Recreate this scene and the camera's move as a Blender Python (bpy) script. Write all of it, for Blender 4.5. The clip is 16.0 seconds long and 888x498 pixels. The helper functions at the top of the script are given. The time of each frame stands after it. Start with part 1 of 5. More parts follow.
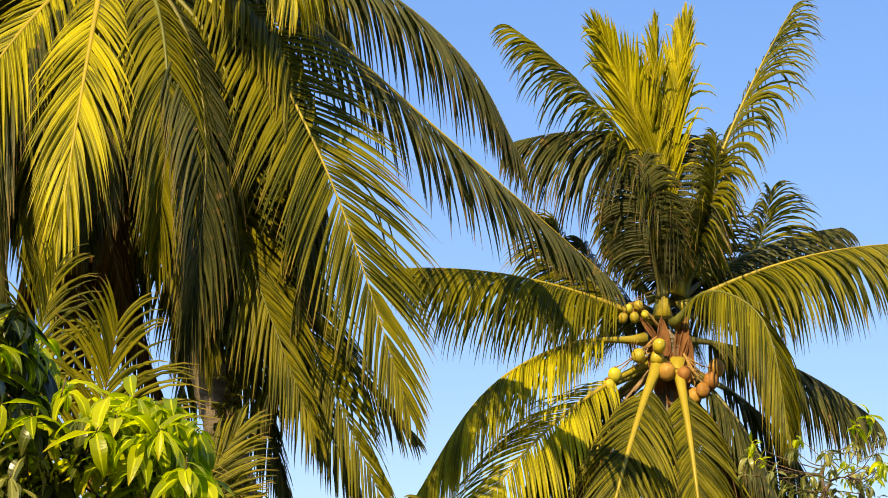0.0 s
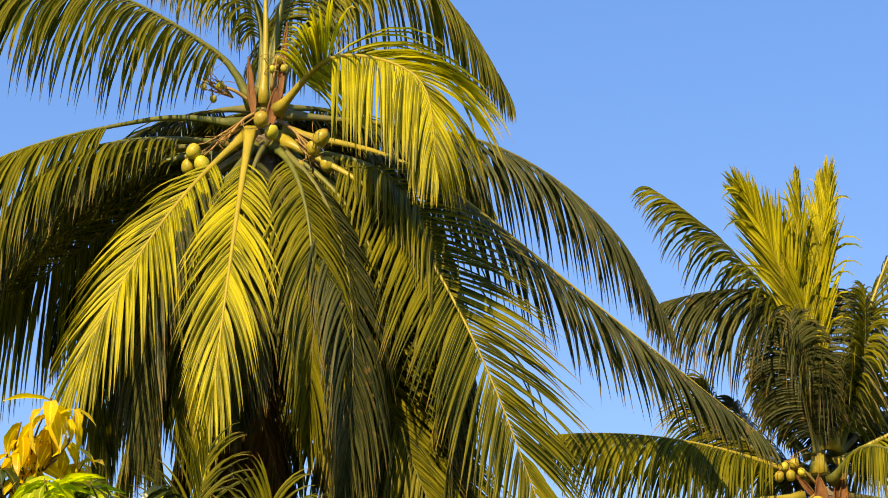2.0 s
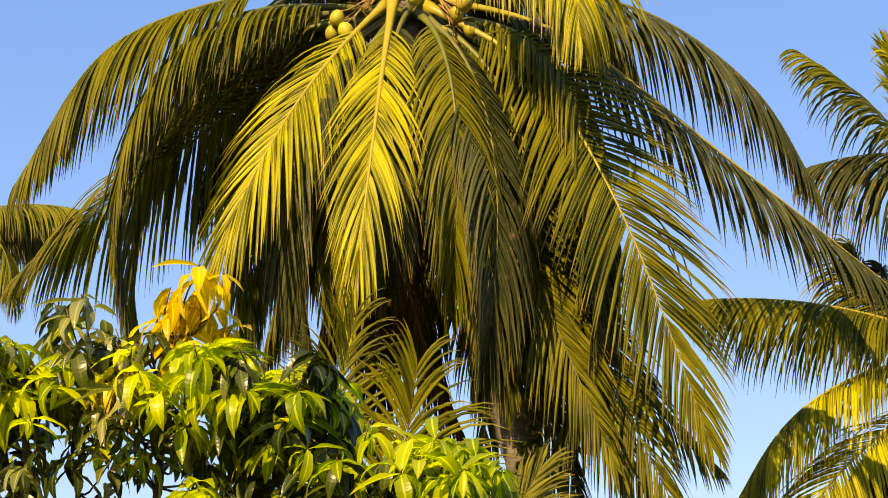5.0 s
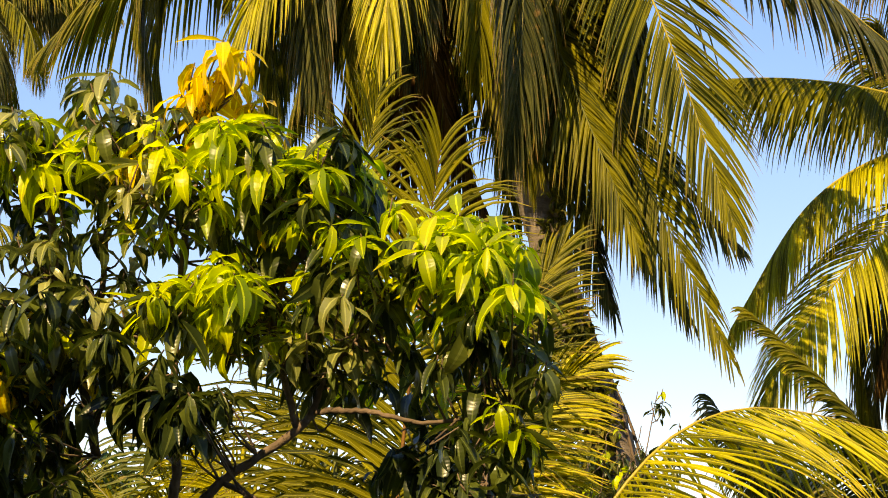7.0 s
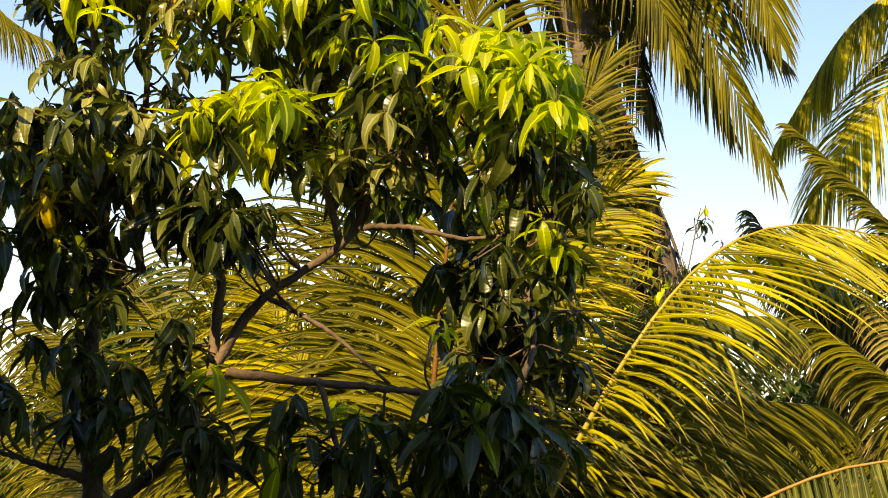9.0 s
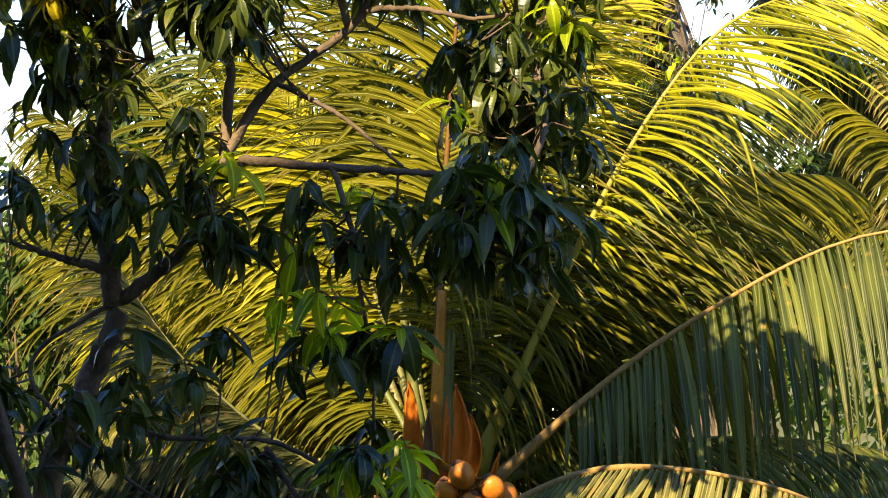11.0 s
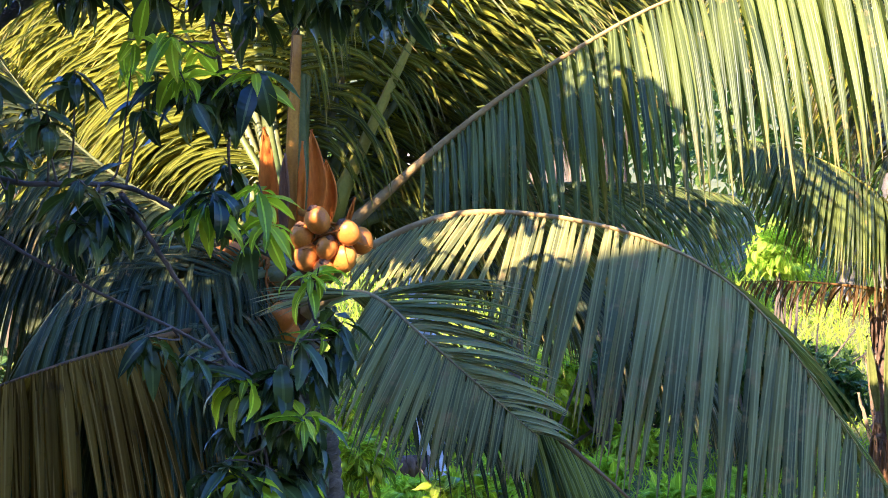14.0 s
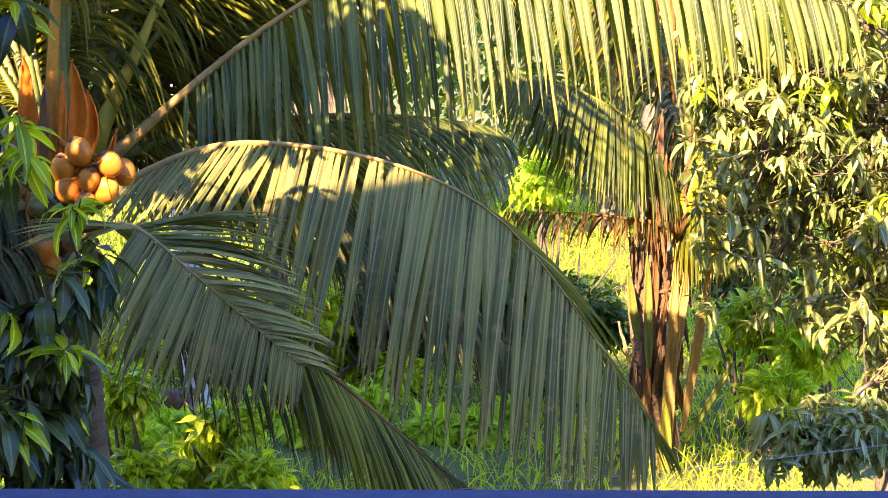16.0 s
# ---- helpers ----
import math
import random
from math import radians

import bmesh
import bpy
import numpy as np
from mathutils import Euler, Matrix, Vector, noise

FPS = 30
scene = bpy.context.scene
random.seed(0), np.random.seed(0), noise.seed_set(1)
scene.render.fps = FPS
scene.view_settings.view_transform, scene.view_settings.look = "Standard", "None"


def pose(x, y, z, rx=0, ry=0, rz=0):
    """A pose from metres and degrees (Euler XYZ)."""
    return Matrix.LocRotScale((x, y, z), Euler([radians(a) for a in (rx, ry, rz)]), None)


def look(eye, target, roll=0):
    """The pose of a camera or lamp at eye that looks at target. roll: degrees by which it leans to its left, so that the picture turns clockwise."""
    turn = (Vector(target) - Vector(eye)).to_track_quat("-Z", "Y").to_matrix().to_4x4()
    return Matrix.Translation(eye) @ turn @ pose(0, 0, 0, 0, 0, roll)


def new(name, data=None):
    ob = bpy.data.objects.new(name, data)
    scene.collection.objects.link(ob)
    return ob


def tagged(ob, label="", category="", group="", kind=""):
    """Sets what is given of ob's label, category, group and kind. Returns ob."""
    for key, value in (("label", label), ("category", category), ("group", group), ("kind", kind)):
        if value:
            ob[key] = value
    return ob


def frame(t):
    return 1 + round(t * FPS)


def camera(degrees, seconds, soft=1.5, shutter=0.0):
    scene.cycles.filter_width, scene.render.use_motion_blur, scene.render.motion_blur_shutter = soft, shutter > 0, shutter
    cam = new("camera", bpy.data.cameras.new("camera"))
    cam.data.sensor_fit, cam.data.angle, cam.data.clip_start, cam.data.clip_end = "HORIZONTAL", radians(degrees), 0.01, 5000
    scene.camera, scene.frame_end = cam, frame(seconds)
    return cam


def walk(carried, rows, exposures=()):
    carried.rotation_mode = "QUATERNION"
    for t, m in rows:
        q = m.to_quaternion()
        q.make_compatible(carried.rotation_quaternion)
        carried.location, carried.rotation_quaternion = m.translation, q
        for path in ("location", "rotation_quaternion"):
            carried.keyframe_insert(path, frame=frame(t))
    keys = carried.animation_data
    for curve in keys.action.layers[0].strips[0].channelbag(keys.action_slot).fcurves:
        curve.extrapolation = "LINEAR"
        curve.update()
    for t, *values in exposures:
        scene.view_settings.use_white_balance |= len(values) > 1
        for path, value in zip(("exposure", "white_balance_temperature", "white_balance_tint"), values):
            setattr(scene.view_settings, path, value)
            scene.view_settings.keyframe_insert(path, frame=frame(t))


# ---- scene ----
EYE = (0.0, 0.0, 5.0)


def view(yaw, pitch, roll):
    """The camera on its balcony, turned to the left, up and about its axis."""
    return Matrix.Translation(EYE) @ pose(0, 0, 0, 0, 0, yaw) @ pose(0, 0, 0, 90 + pitch) @ pose(0, 0, 0, 0, 0, roll)


cam = camera(23, 16.0, soft=0.95)
walk(cam, [
    (0.0, view(-4.18, 15.01, -0.05)),
    (0.5, view(-3.03, 16.20, -0.82)),
    (1.0, view(-1.98, 17.47, -1.02)),
    (1.5, view(-0.98, 18.71, -1.22)),
    (2.0, view(-0.21, 19.45, -1.30)),
    (2.5, view(0.49, 19.90, -1.31)),
    (3.0, view(1.28, 19.97, -1.34)),
    (3.2, view(1.57, 19.87, -1.48)),
    (5.3, view(4.00, 15.10, -0.13)),
    (5.5, view(4.06, 14.51, -0.06)),
    (6.0, view(4.13, 12.99, 0.15)),
    (6.5, view(4.24, 11.59, 0.21)),
    (7.0, view(4.46, 10.14, 0.28)),
    (7.5, view(4.77, 8.91, 0.38)),
    (8.0, view(5.12, 7.72, 0.42)),
    (8.5, view(5.43, 6.51, 0.46)),
    (9.0, view(5.56, 5.31, 0.53)),
    (9.2, view(5.60, 4.80, 0.51)),
    (11.3, view(5.91, -1.34, -1.23)),
    (11.5, view(5.82, -1.94, -1.19)),
    (12.0, view(5.47, -3.33, -1.15)),
    (12.5, view(4.90, -4.59, -1.09)),
    (13.0, view(4.18, -5.60, -0.95)),
    (13.5, view(3.31, -6.46, -0.85)),
    (14.0, view(2.22, -7.16, -0.72)),
    (14.5, view(0.80, -7.83, -0.54)),
    (15.0, view(-0.86, -8.46, -0.34)),
    (15.5, view(-2.50, -8.87, -0.16)),
    (16.0, view(-4.00, -9.00, 0.00)),
], exposures=[(0.0, 0.76, 7300, 13), (3.2, 0.74, 7200, 12), (5.3, 0.86, 8000, 17), (9.0, 0.96, 8000, 17), (11.3, 1.75, 6000, 16), (12.3, 2.45, 5000, 26), (15.0, 2.72, 5100, 32), (16.0, 2.82, 6200, 31)])

# ---- sky and sun ----
SUN_AZ, SUN_EL = radians(-156), radians(39.5)  # clockwise from the way ahead
world = bpy.data.worlds.new("sky")
scene.world = world
world.use_nodes = True
nt = world.node_tree
sky = nt.nodes.new("ShaderNodeTexSky")
sky.sky_type, sky.sun_disc = "NISHITA", False
sky.sun_elevation, sky.sun_rotation = SUN_EL, SUN_AZ
sky.air_density, sky.dust_density, sky.ozone_density = 1.0, 0.2, 3.0
rich = nt.nodes.new("ShaderNodeHueSaturation")
rich.inputs["Hue"].default_value, rich.inputs["Saturation"].default_value, rich.inputs["Value"].default_value = 0.520, 1.88, 2.42
even = nt.nodes.new("ShaderNodeGamma")
even.inputs["Gamma"].default_value = 0.5
nt.links.new(sky.outputs["Color"], even.inputs["Color"])
nt.links.new(even.outputs["Color"], rich.inputs["Color"])
nt.links.new(rich.outputs["Color"], nt.nodes["Background"].inputs["Color"])
nt.nodes["Background"].inputs["Strength"].default_value = 0.12
sun = new("sun", bpy.data.lights.new("sun", "SUN"))
sun.data.energy, sun.data.angle, sun.data.color = 5.0, radians(0.5), (1.0, 0.82, 0.46)
way = Vector((math.sin(SUN_AZ) * math.cos(SUN_EL), math.cos(SUN_AZ) * math.cos(SUN_EL), math.sin(SUN_EL)))
sun.matrix_world = look(way * 60, (0, 0, 0))


# ---- materials ----
def material(name):
    m = bpy.data.materials.new(name)
    m.use_nodes = True
    return m, m.node_tree, m.node_tree.nodes["Principled BSDF"], m.node_tree.nodes["Material Output"]


def node(tree, kind, **inputs):
    n = tree.nodes.new(kind)
    for k, v in inputs.items():
        n.inputs[k.replace("_", " ")].default_value = v
    return n


def ramp(tree, source, stops):
    r = tree.nodes.new("ShaderNodeValToRGB")
    e = r.color_ramp.elements
    while len(e) < len(stops):
        e.new(0.5)
    for el, (at, col) in zip(e, stops):
        el.position, el.color = at, (*col, 1)
    tree.links.new(source, r.inputs["Fac"])
    return r.outputs["Color"]


def blend(tree, fac, a, b, kind="MIX"):
    n = tree.nodes.new("ShaderNodeMix")
    n.data_type, n.blend_type = "RGBA", kind
    for src, key in ((fac, 0), (a, 6), (b, 7)):
        if isinstance(src, (int, float)):
            n.inputs[key].default_value = src
        elif isinstance(src, tuple):
            n.inputs[key].default_value = (*src, 1)
        else:
            tree.links.new(src, n.inputs[key])
    return n.outputs[2]


def span(tree, source, lo, hi, a=0.0, b=1.0):
    n = tree.nodes.new("ShaderNodeMapRange")
    for k, v in zip((1, 2, 3, 4), (lo, hi, a, b)):
        n.inputs[k].default_value = v
    tree.links.new(source, n.inputs[0])
    return n.outputs[0]


def leaf_material(name, dark, light, dry, dry_amount=0.25, glow=0.35, rough=0.42, single=False, ribs=30.0, spots=0.0, gloss=0.1):
    """A leaf: colour from piece to piece, dry tips, a pale midrib, fine ribs, light through the blade."""
    m, t, bsdf, out = material(name)
    uv = t.nodes.new("ShaderNodeUVMap")
    split = t.nodes.new("ShaderNodeSeparateXYZ")
    t.links.new(uv.outputs[0], split.inputs[0])
    u, v = split.outputs[0], split.outputs[1]
    rnd = (t.nodes.new("ShaderNodeObjectInfo").outputs["Random"] if single
           else t.nodes.new("ShaderNodeNewGeometry").outputs["Random Per Island"])
    geo = t.nodes.new("ShaderNodeNewGeometry")
    big = node(t, "ShaderNodeTexNoise", Scale=1.3, Detail=3.0)
    fine = node(t, "ShaderNodeTexNoise", Scale=22.0, Detail=4.0)
    for n in (big, fine):
        t.links.new(geo.outputs["Position"], n.inputs["Vector"])
    mixed = node(t, "ShaderNodeMath")
    t.links.new(rnd, mixed.inputs[0])
    t.links.new(span(t, big.outputs[0], 0.3, 0.7, -0.35, 0.35), mixed.inputs[1])
    col = ramp(t, mixed.outputs[0], ((0.0, dark), (0.55, tuple((a + b) / 2 for a, b in zip(dark, light))), (1.0, light)))
    # dry tips and blotches
    tip = node(t, "ShaderNodeMath")
    tip.operation = "MULTIPLY"
    t.links.new(span(t, v, 0.72, 1.0), tip.inputs[0])
    t.links.new(span(t, fine.outputs[0], 0.3, 0.6), tip.inputs[1])
    tip2 = node(t, "ShaderNodeMath")
    tip2.operation = "MULTIPLY"
    t.links.new(tip.outputs[0], tip2.inputs[0])
    t.links.new(span(t, rnd, 0.75 - dry_amount, 1.0 - dry_amount), tip2.inputs[1])
    col = blend(t, tip2.outputs[0], col, dry)
    if spots:
        blot = node(t, "ShaderNodeTexNoise", Scale=7.0, Detail=5.0, Roughness=0.7)
        t.links.new(geo.outputs["Position"], blot.inputs["Vector"])
        col = blend(t, span(t, blot.outputs[0], 0.62 - spots * 0.1, 0.72, 0.0, 0.8), col, dry)
    rib = node(t, "ShaderNodeMath")
    rib.operation = "COMPARE"
    t.links.new(u, rib.inputs[0])
    rib.inputs[1].default_value, rib.inputs[2].default_value = 0.5, 0.07
    col = blend(t, span(t, rib.outputs[0], 0, 1, 0.0, 0.45), col, tuple(min(1, c * 1.8 + 0.03) for c in light))
    t.links.new(col, bsdf.inputs["Base Color"])
    bsdf.inputs["Roughness"].default_value = rough
    bsdf.inputs["Specular IOR Level"].default_value = gloss
    wave = node(t, "ShaderNodeMath")
    wave.operation = "SINE"
    mul = node(t, "ShaderNodeMath")
    mul.operation = "MULTIPLY"
    t.links.new(u if ribs > 0 else v, mul.inputs[0])
    mul.inputs[1].default_value = abs(ribs)
    t.links.new(mul.outputs[0], wave.inputs[0])
    bump = node(t, "ShaderNodeBump", Strength=0.3 if ribs > 0 else 0.1, Distance=0.003)
    t.links.new(wave.outputs[0], bump.inputs["Height"])
    t.links.new(bump.outputs[0], bsdf.inputs["Normal"])
    tr = node(t, "ShaderNodeBsdfTranslucent")
    t.links.new(blend(t, 0.75, col, (0.9, 0.95, 0.25), "MULTIPLY"), tr.inputs["Color"])
    bright = t.nodes.new("ShaderNodeHueSaturation")
    bright.inputs["Value"].default_value = 2.2
    t.links.new(tr.inputs["Color"].links[0].from_socket, bright.inputs["Color"])
    t.links.new(bright.outputs[0], tr.inputs["Color"])
    mix = node(t, "ShaderNodeMixShader", Fac=glow)
    t.links.new(bsdf.outputs[0], mix.inputs[1])
    t.links.new(tr.outputs[0], mix.inputs[2])
    t.links.new(mix.outputs[0], out.inputs["Surface"])
    return m


def plain_material(name, a, b, rough=0.7, scale=6.0, bump=0.3, grain=60.0, metal=0.0, stretch=(1, 1, 1), random_tint=0.0):
    """A surface of two colours mixed at two scales, with relief."""
    m, t, bsdf, out = material(name)
    geo = t.nodes.new("ShaderNodeNewGeometry")
    mp = t.nodes.new("ShaderNodeMapping")
    mp.inputs["Scale"].default_value = stretch
    t.links.new(geo.outputs["Position"], mp.inputs["Vector"])
    n1 = node(t, "ShaderNodeTexNoise", Scale=scale, Detail=5.0, Roughness=0.65)
    n2 = node(t, "ShaderNodeTexNoise", Scale=grain, Detail=4.0)
    for n in (n1, n2):
        t.links.new(mp.outputs[0], n.inputs["Vector"])
    col = blend(t, span(t, n1.outputs[0], 0.32, 0.68), a, b)
    col = blend(t, span(t, n2.outputs[0], 0.35, 0.75, 0.0, 0.45), col, tuple(c * 0.55 for c in a))
    if random_tint:
        info = t.nodes.new("ShaderNodeObjectInfo")
        hs = t.nodes.new("ShaderNodeHueSaturation")
        t.links.new(span(t, info.outputs["Random"], 0, 1, 1 - random_tint, 1 + random_tint), hs.inputs["Value"])
        t.links.new(span(t, info.outputs["Random"], 0, 1, 0.5 - random_tint * 0.06, 0.5 + random_tint * 0.06), hs.inputs["Hue"])
        t.links.new(col, hs.inputs["Color"])
        col = hs.outputs[0]
    t.links.new(col, bsdf.inputs["Base Color"])
    bsdf.inputs["Roughness"].default_value, bsdf.inputs["Metallic"].default_value = rough, metal
    bsdf.inputs["Specular IOR Level"].default_value = 0.25
    bm_ = node(t, "ShaderNodeBump", Strength=bump, Distance=0.02)
    t.links.new(n2.outputs[0], bm_.inputs["Height"])
    t.links.new(bm_.outputs[0], bsdf.inputs["Normal"])
    return m


DRY = (0.30, 0.17, 0.06)
LEAF = {}
for one in (False, True):
    s = "_single" if one else ""
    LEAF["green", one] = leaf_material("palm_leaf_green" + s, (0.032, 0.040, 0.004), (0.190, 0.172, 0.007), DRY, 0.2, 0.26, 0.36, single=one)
    # Darker green with the shade of side and back fronds put in.
    LEAF["blue", one] = leaf_material("palm_leaf_shaded_green" + s, (0.025, 0.032, 0.012), (0.082, 0.085, 0.023), DRY, 0.3, 0.18, 0.34, single=one, spots=0.4, gloss=0.1)
    # Yellow of young spears; on other fronds it paints sunlight.
    LEAF["yellow", one] = leaf_material("palm_leaf_yellow_sunlit" + s, (0.100, 0.100, 0.003), (0.460, 0.410, 0.012), (0.42, 0.26, 0.05), 0.3, 0.3, 0.38, single=one, gloss=0.16)
    LEAF["dead", one] = leaf_material("palm_leaf_dead" + s, (0.050, 0.026, 0.008), (0.17, 0.090, 0.024), (0.11, 0.06, 0.02), 0.5, 0.25, 0.8, single=one)
    LEAF["rust", one] = leaf_material("palm_leaf_rust" + s, (0.085, 0.040, 0.005), (0.24, 0.125, 0.016), (0.06, 0.03, 0.01), 0.4, 0.3, 0.8, single=one, spots=0.4, gloss=0.02)
    LEAF["mango", one] = leaf_material("mango_leaf_dark" + s, (0.016, 0.028, 0.008), (0.085, 0.105, 0.016), (0.22, 0.20, 0.04), 0.1, 0.2, 0.3, single=one, ribs=-70.0, gloss=0.3)
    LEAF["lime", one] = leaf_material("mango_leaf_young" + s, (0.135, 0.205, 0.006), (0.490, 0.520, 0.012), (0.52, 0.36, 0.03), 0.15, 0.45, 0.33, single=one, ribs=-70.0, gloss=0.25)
    LEAF["gold", one] = leaf_material("mango_leaf_yellowed" + s, (0.42, 0.29, 0.006), (0.66, 0.50, 0.012), (0.45, 0.22, 0.03), 0.25, 0.42, 0.35, single=one, ribs=-70.0, gloss=0.2)
    # Sage is raised in tone to stand for sky light on shaded fronds.
    LEAF["sage", one] = leaf_material("palm_leaf_sage" + s, (0.078, 0.080, 0.025), (0.280, 0.242, 0.062), (0.36, 0.21, 0.07), 0.5, 0.22, 0.38, single=one, spots=0.8, gloss=0.1)
    # Jade has the slate tint of shade mixed into its green.
    LEAF["jade", one] = leaf_material("palm_leaf_jade" + s, (0.045, 0.058, 0.014), (0.150, 0.165, 0.027), (0.38, 0.24, 0.06), 0.35, 0.3, 0.36, single=one, spots=0.3, gloss=0.2)
    # Lit copy of the mango leaf: sun and sheen put into a paler colour.
    LEAF["sunny", one] = leaf_material("mango_leaf_sunlit" + s, (0.070, 0.088, 0.020), (0.275, 0.280, 0.080), (0.36, 0.26, 0.07), 0.3, 0.25, 0.28, single=one, ribs=-70.0, gloss=0.5)
RACHIS = {
    "green": plain_material("frond_stalk_green", (0.09, 0.11, 0.02), (0.20, 0.19, 0.04), 0.45, 3.0, 0.1),
    "blue": plain_material("frond_stalk_deep_green", (0.13, 0.14, 0.04), (0.22, 0.18, 0.06), 0.42, 3.0, 0.1),
    "yellow": plain_material("frond_stalk_yellow", (0.30, 0.25, 0.025), (0.42, 0.32, 0.035), 0.4, 3.0, 0.1),
    "sage": plain_material("frond_stalk_sage", (0.15, 0.14, 0.04), (0.36, 0.25, 0.06), 0.42, 3.0, 0.1),
    "dead": plain_material("frond_stalk_dead", (0.20, 0.13, 0.07), (0.34, 0.24, 0.13), 0.7, 4.0, 0.3),
    "tan": plain_material("frond_stalk_tan", (0.26, 0.15, 0.04), (0.46, 0.29, 0.09), 0.5, 5.0, 0.15),
    "amber": plain_material("frond_stalk_amber", (0.36, 0.13, 0.006), (0.52, 0.23, 0.015), 0.55, 4.0, 0.15),
    "brown": plain_material("frond_stalk_brown", (0.10, 0.045, 0.008), (0.22, 0.10, 0.02), 0.6, 3.0, 0.15),
    "orange": plain_material("frond_stalk_orange", (0.26, 0.075, 0.002), (0.44, 0.15, 0.005), 0.6, 3.0, 0.1),
}
RACHIS["jade"] = RACHIS["green"]
BARK = plain_material("palm_bark", (0.12, 0.095, 0.065), (0.25, 0.20, 0.15), 0.85, 3.0, 0.6, 30.0, stretch=(1, 1, 4))
BARK_PALE = plain_material("palm_bark_whitewashed", (0.50, 0.46, 0.42), (0.78, 0.74, 0.68), 0.8, 4.0, 0.5, 30.0)
BARK_BROWN = plain_material("palm_bark_brown", (0.10, 0.055, 0.03), (0.26, 0.15, 0.08), 0.9, 5.0, 0.8, 35.0, stretch=(1, 1, 0.4))
BARK_MANGO = plain_material("mango_bark", (0.07, 0.05, 0.034), (0.24, 0.17, 0.11), 0.85, 5.0, 0.6, 40.0)
FIBRE = plain_material("leaf_sheath_fibre", (0.12, 0.05, 0.02), (0.30, 0.14, 0.05), 0.85, 8.0, 0.6, 70.0, stretch=(1, 1, 0.3))
SHEATH = plain_material("leaf_sheath_orange", (0.48, 0.095, 0.003), (0.74, 0.22, 0.008), 0.7, 6.0, 0.3, 60.0, stretch=(1, 1, 0.3))
NUT_YELLOW = plain_material("coconut_yellow", (0.36, 0.32, 0.03), (0.54, 0.43, 0.04), 0.38, 9.0, 0.05, random_tint=0.25)
NUT_ORANGE = plain_material("coconut_orange", (0.52, 0.14, 0.010), (0.64, 0.22, 0.022), 0.42, 9.0, 0.05, random_tint=0.12)
NUT_BROWN = plain_material("coconut_brown", (0.26, 0.12, 0.03), (0.46, 0.25, 0.05), 0.55, 9.0, 0.15, random_tint=0.25)
GROUND = plain_material("grassy_soil", (0.09, 0.085, 0.02), (0.16, 0.16, 0.04), 0.95, 0.7, 0.6, 12.0)
GRASS = leaf_material("grass", (0.22, 0.30, 0.014), (0.46, 0.50, 0.03), (0.35, 0.28, 0.08), 0.2, 0.4, 0.5)
# Raised leaf colour stands in for sun on the undergrowth.
BUSH = leaf_material("sunlit_bush_leaf", (0.24, 0.34, 0.014), (0.52, 0.58, 0.03), DRY, 0.1, 0.4, 0.45)
WOODS = leaf_material("far_foliage", (0.045, 0.085, 0.015), (0.15, 0.20, 0.03), DRY, 0.1, 0.35, 0.5)
# Shrub leaf with the background's shade put into its dark tone.
SHRUB = leaf_material("shaded_shrub_leaf", (0.03, 0.06, 0.015), (0.075, 0.115, 0.02), DRY, 0.1, 0.25, 0.4)
VINE = leaf_material("vine_leaf", (0.035, 0.045, 0.008), (0.13, 0.12, 0.016), DRY, 0.4, 0.3, 0.5)
METAL = plain_material("painted_rail", (0.032, 0.034, 0.066), (0.050, 0.052, 0.095), 0.75, 3.0, 0.05, 90.0)
METAL.node_tree.nodes["Principled BSDF"].inputs["Specular IOR Level"].default_value = 0.15
# Kept dark so the unseen house wall bounces little light onto the trees.
PLASTER = plain_material("balcony_plaster", (0.17, 0.14, 0.11), (0.24, 0.20, 0.16), 0.85, 2.0, 0.2)
WIRE = plain_material("grey_wire", (0.25, 0.25, 0.25), (0.4, 0.4, 0.4), 0.4, 9.0, 0.0)


# ---- building ----
def mesh_object(name, verts, faces, mat, uvs=None, smooth=True):
    me = bpy.data.meshes.new(name)
    me.from_pydata(np.asarray(verts).tolist(), [], np.asarray(faces).tolist() if isinstance(faces, np.ndarray) else faces)
    if uvs is not None:
        layer = me.uv_layers.new(name="UVMap")
        idx = np.empty(len(me.loops), np.int32)
        me.loops.foreach_get("vertex_index", idx)
        layer.data.foreach_set("uv", np.asarray(uvs, np.float32)[idx].ravel())
    me.materials.append(mat)
    if smooth:
        me.polygons.foreach_set("use_smooth", [True] * len(me.polygons))
    return new(name, me)


def thing(name, at, label, category, group="", kind=""):
    ob = new(name)
    ob.location = at
    return tagged(ob, label, category, group, kind)


def under(ob, parent, label=""):
    """Make ob, built in world places, a part of parent."""
    ob.parent = parent
    if parent.type == "EMPTY":
        ob.matrix_parent_inverse = Matrix.Translation(parent.location).inverted()
    if label:
        tagged(ob, label)
    return ob


def unit(a):
    return a / np.maximum(np.linalg.norm(a, axis=-1, keepdims=True), 1e-9)


def smooth_path(points, n):
    """A smooth curve through points (Catmull-Rom)."""
    p = np.array(points, float)
    p = np.vstack([2 * p[0] - p[1], p, 2 * p[-1] - p[-2]])
    out = []
    segs = len(p) - 3
    for s in np.linspace(0, segs, n):
        i = min(int(s), segs - 1)
        f = s - i
        a, b, c, d = p[i:i + 4]
        out.append(0.5 * (2 * b + (c - a) * f + (2 * a - 5 * b + 4 * c - d) * f**2 + (3 * b - a - 3 * c + d) * f**3))
    return np.array(out)


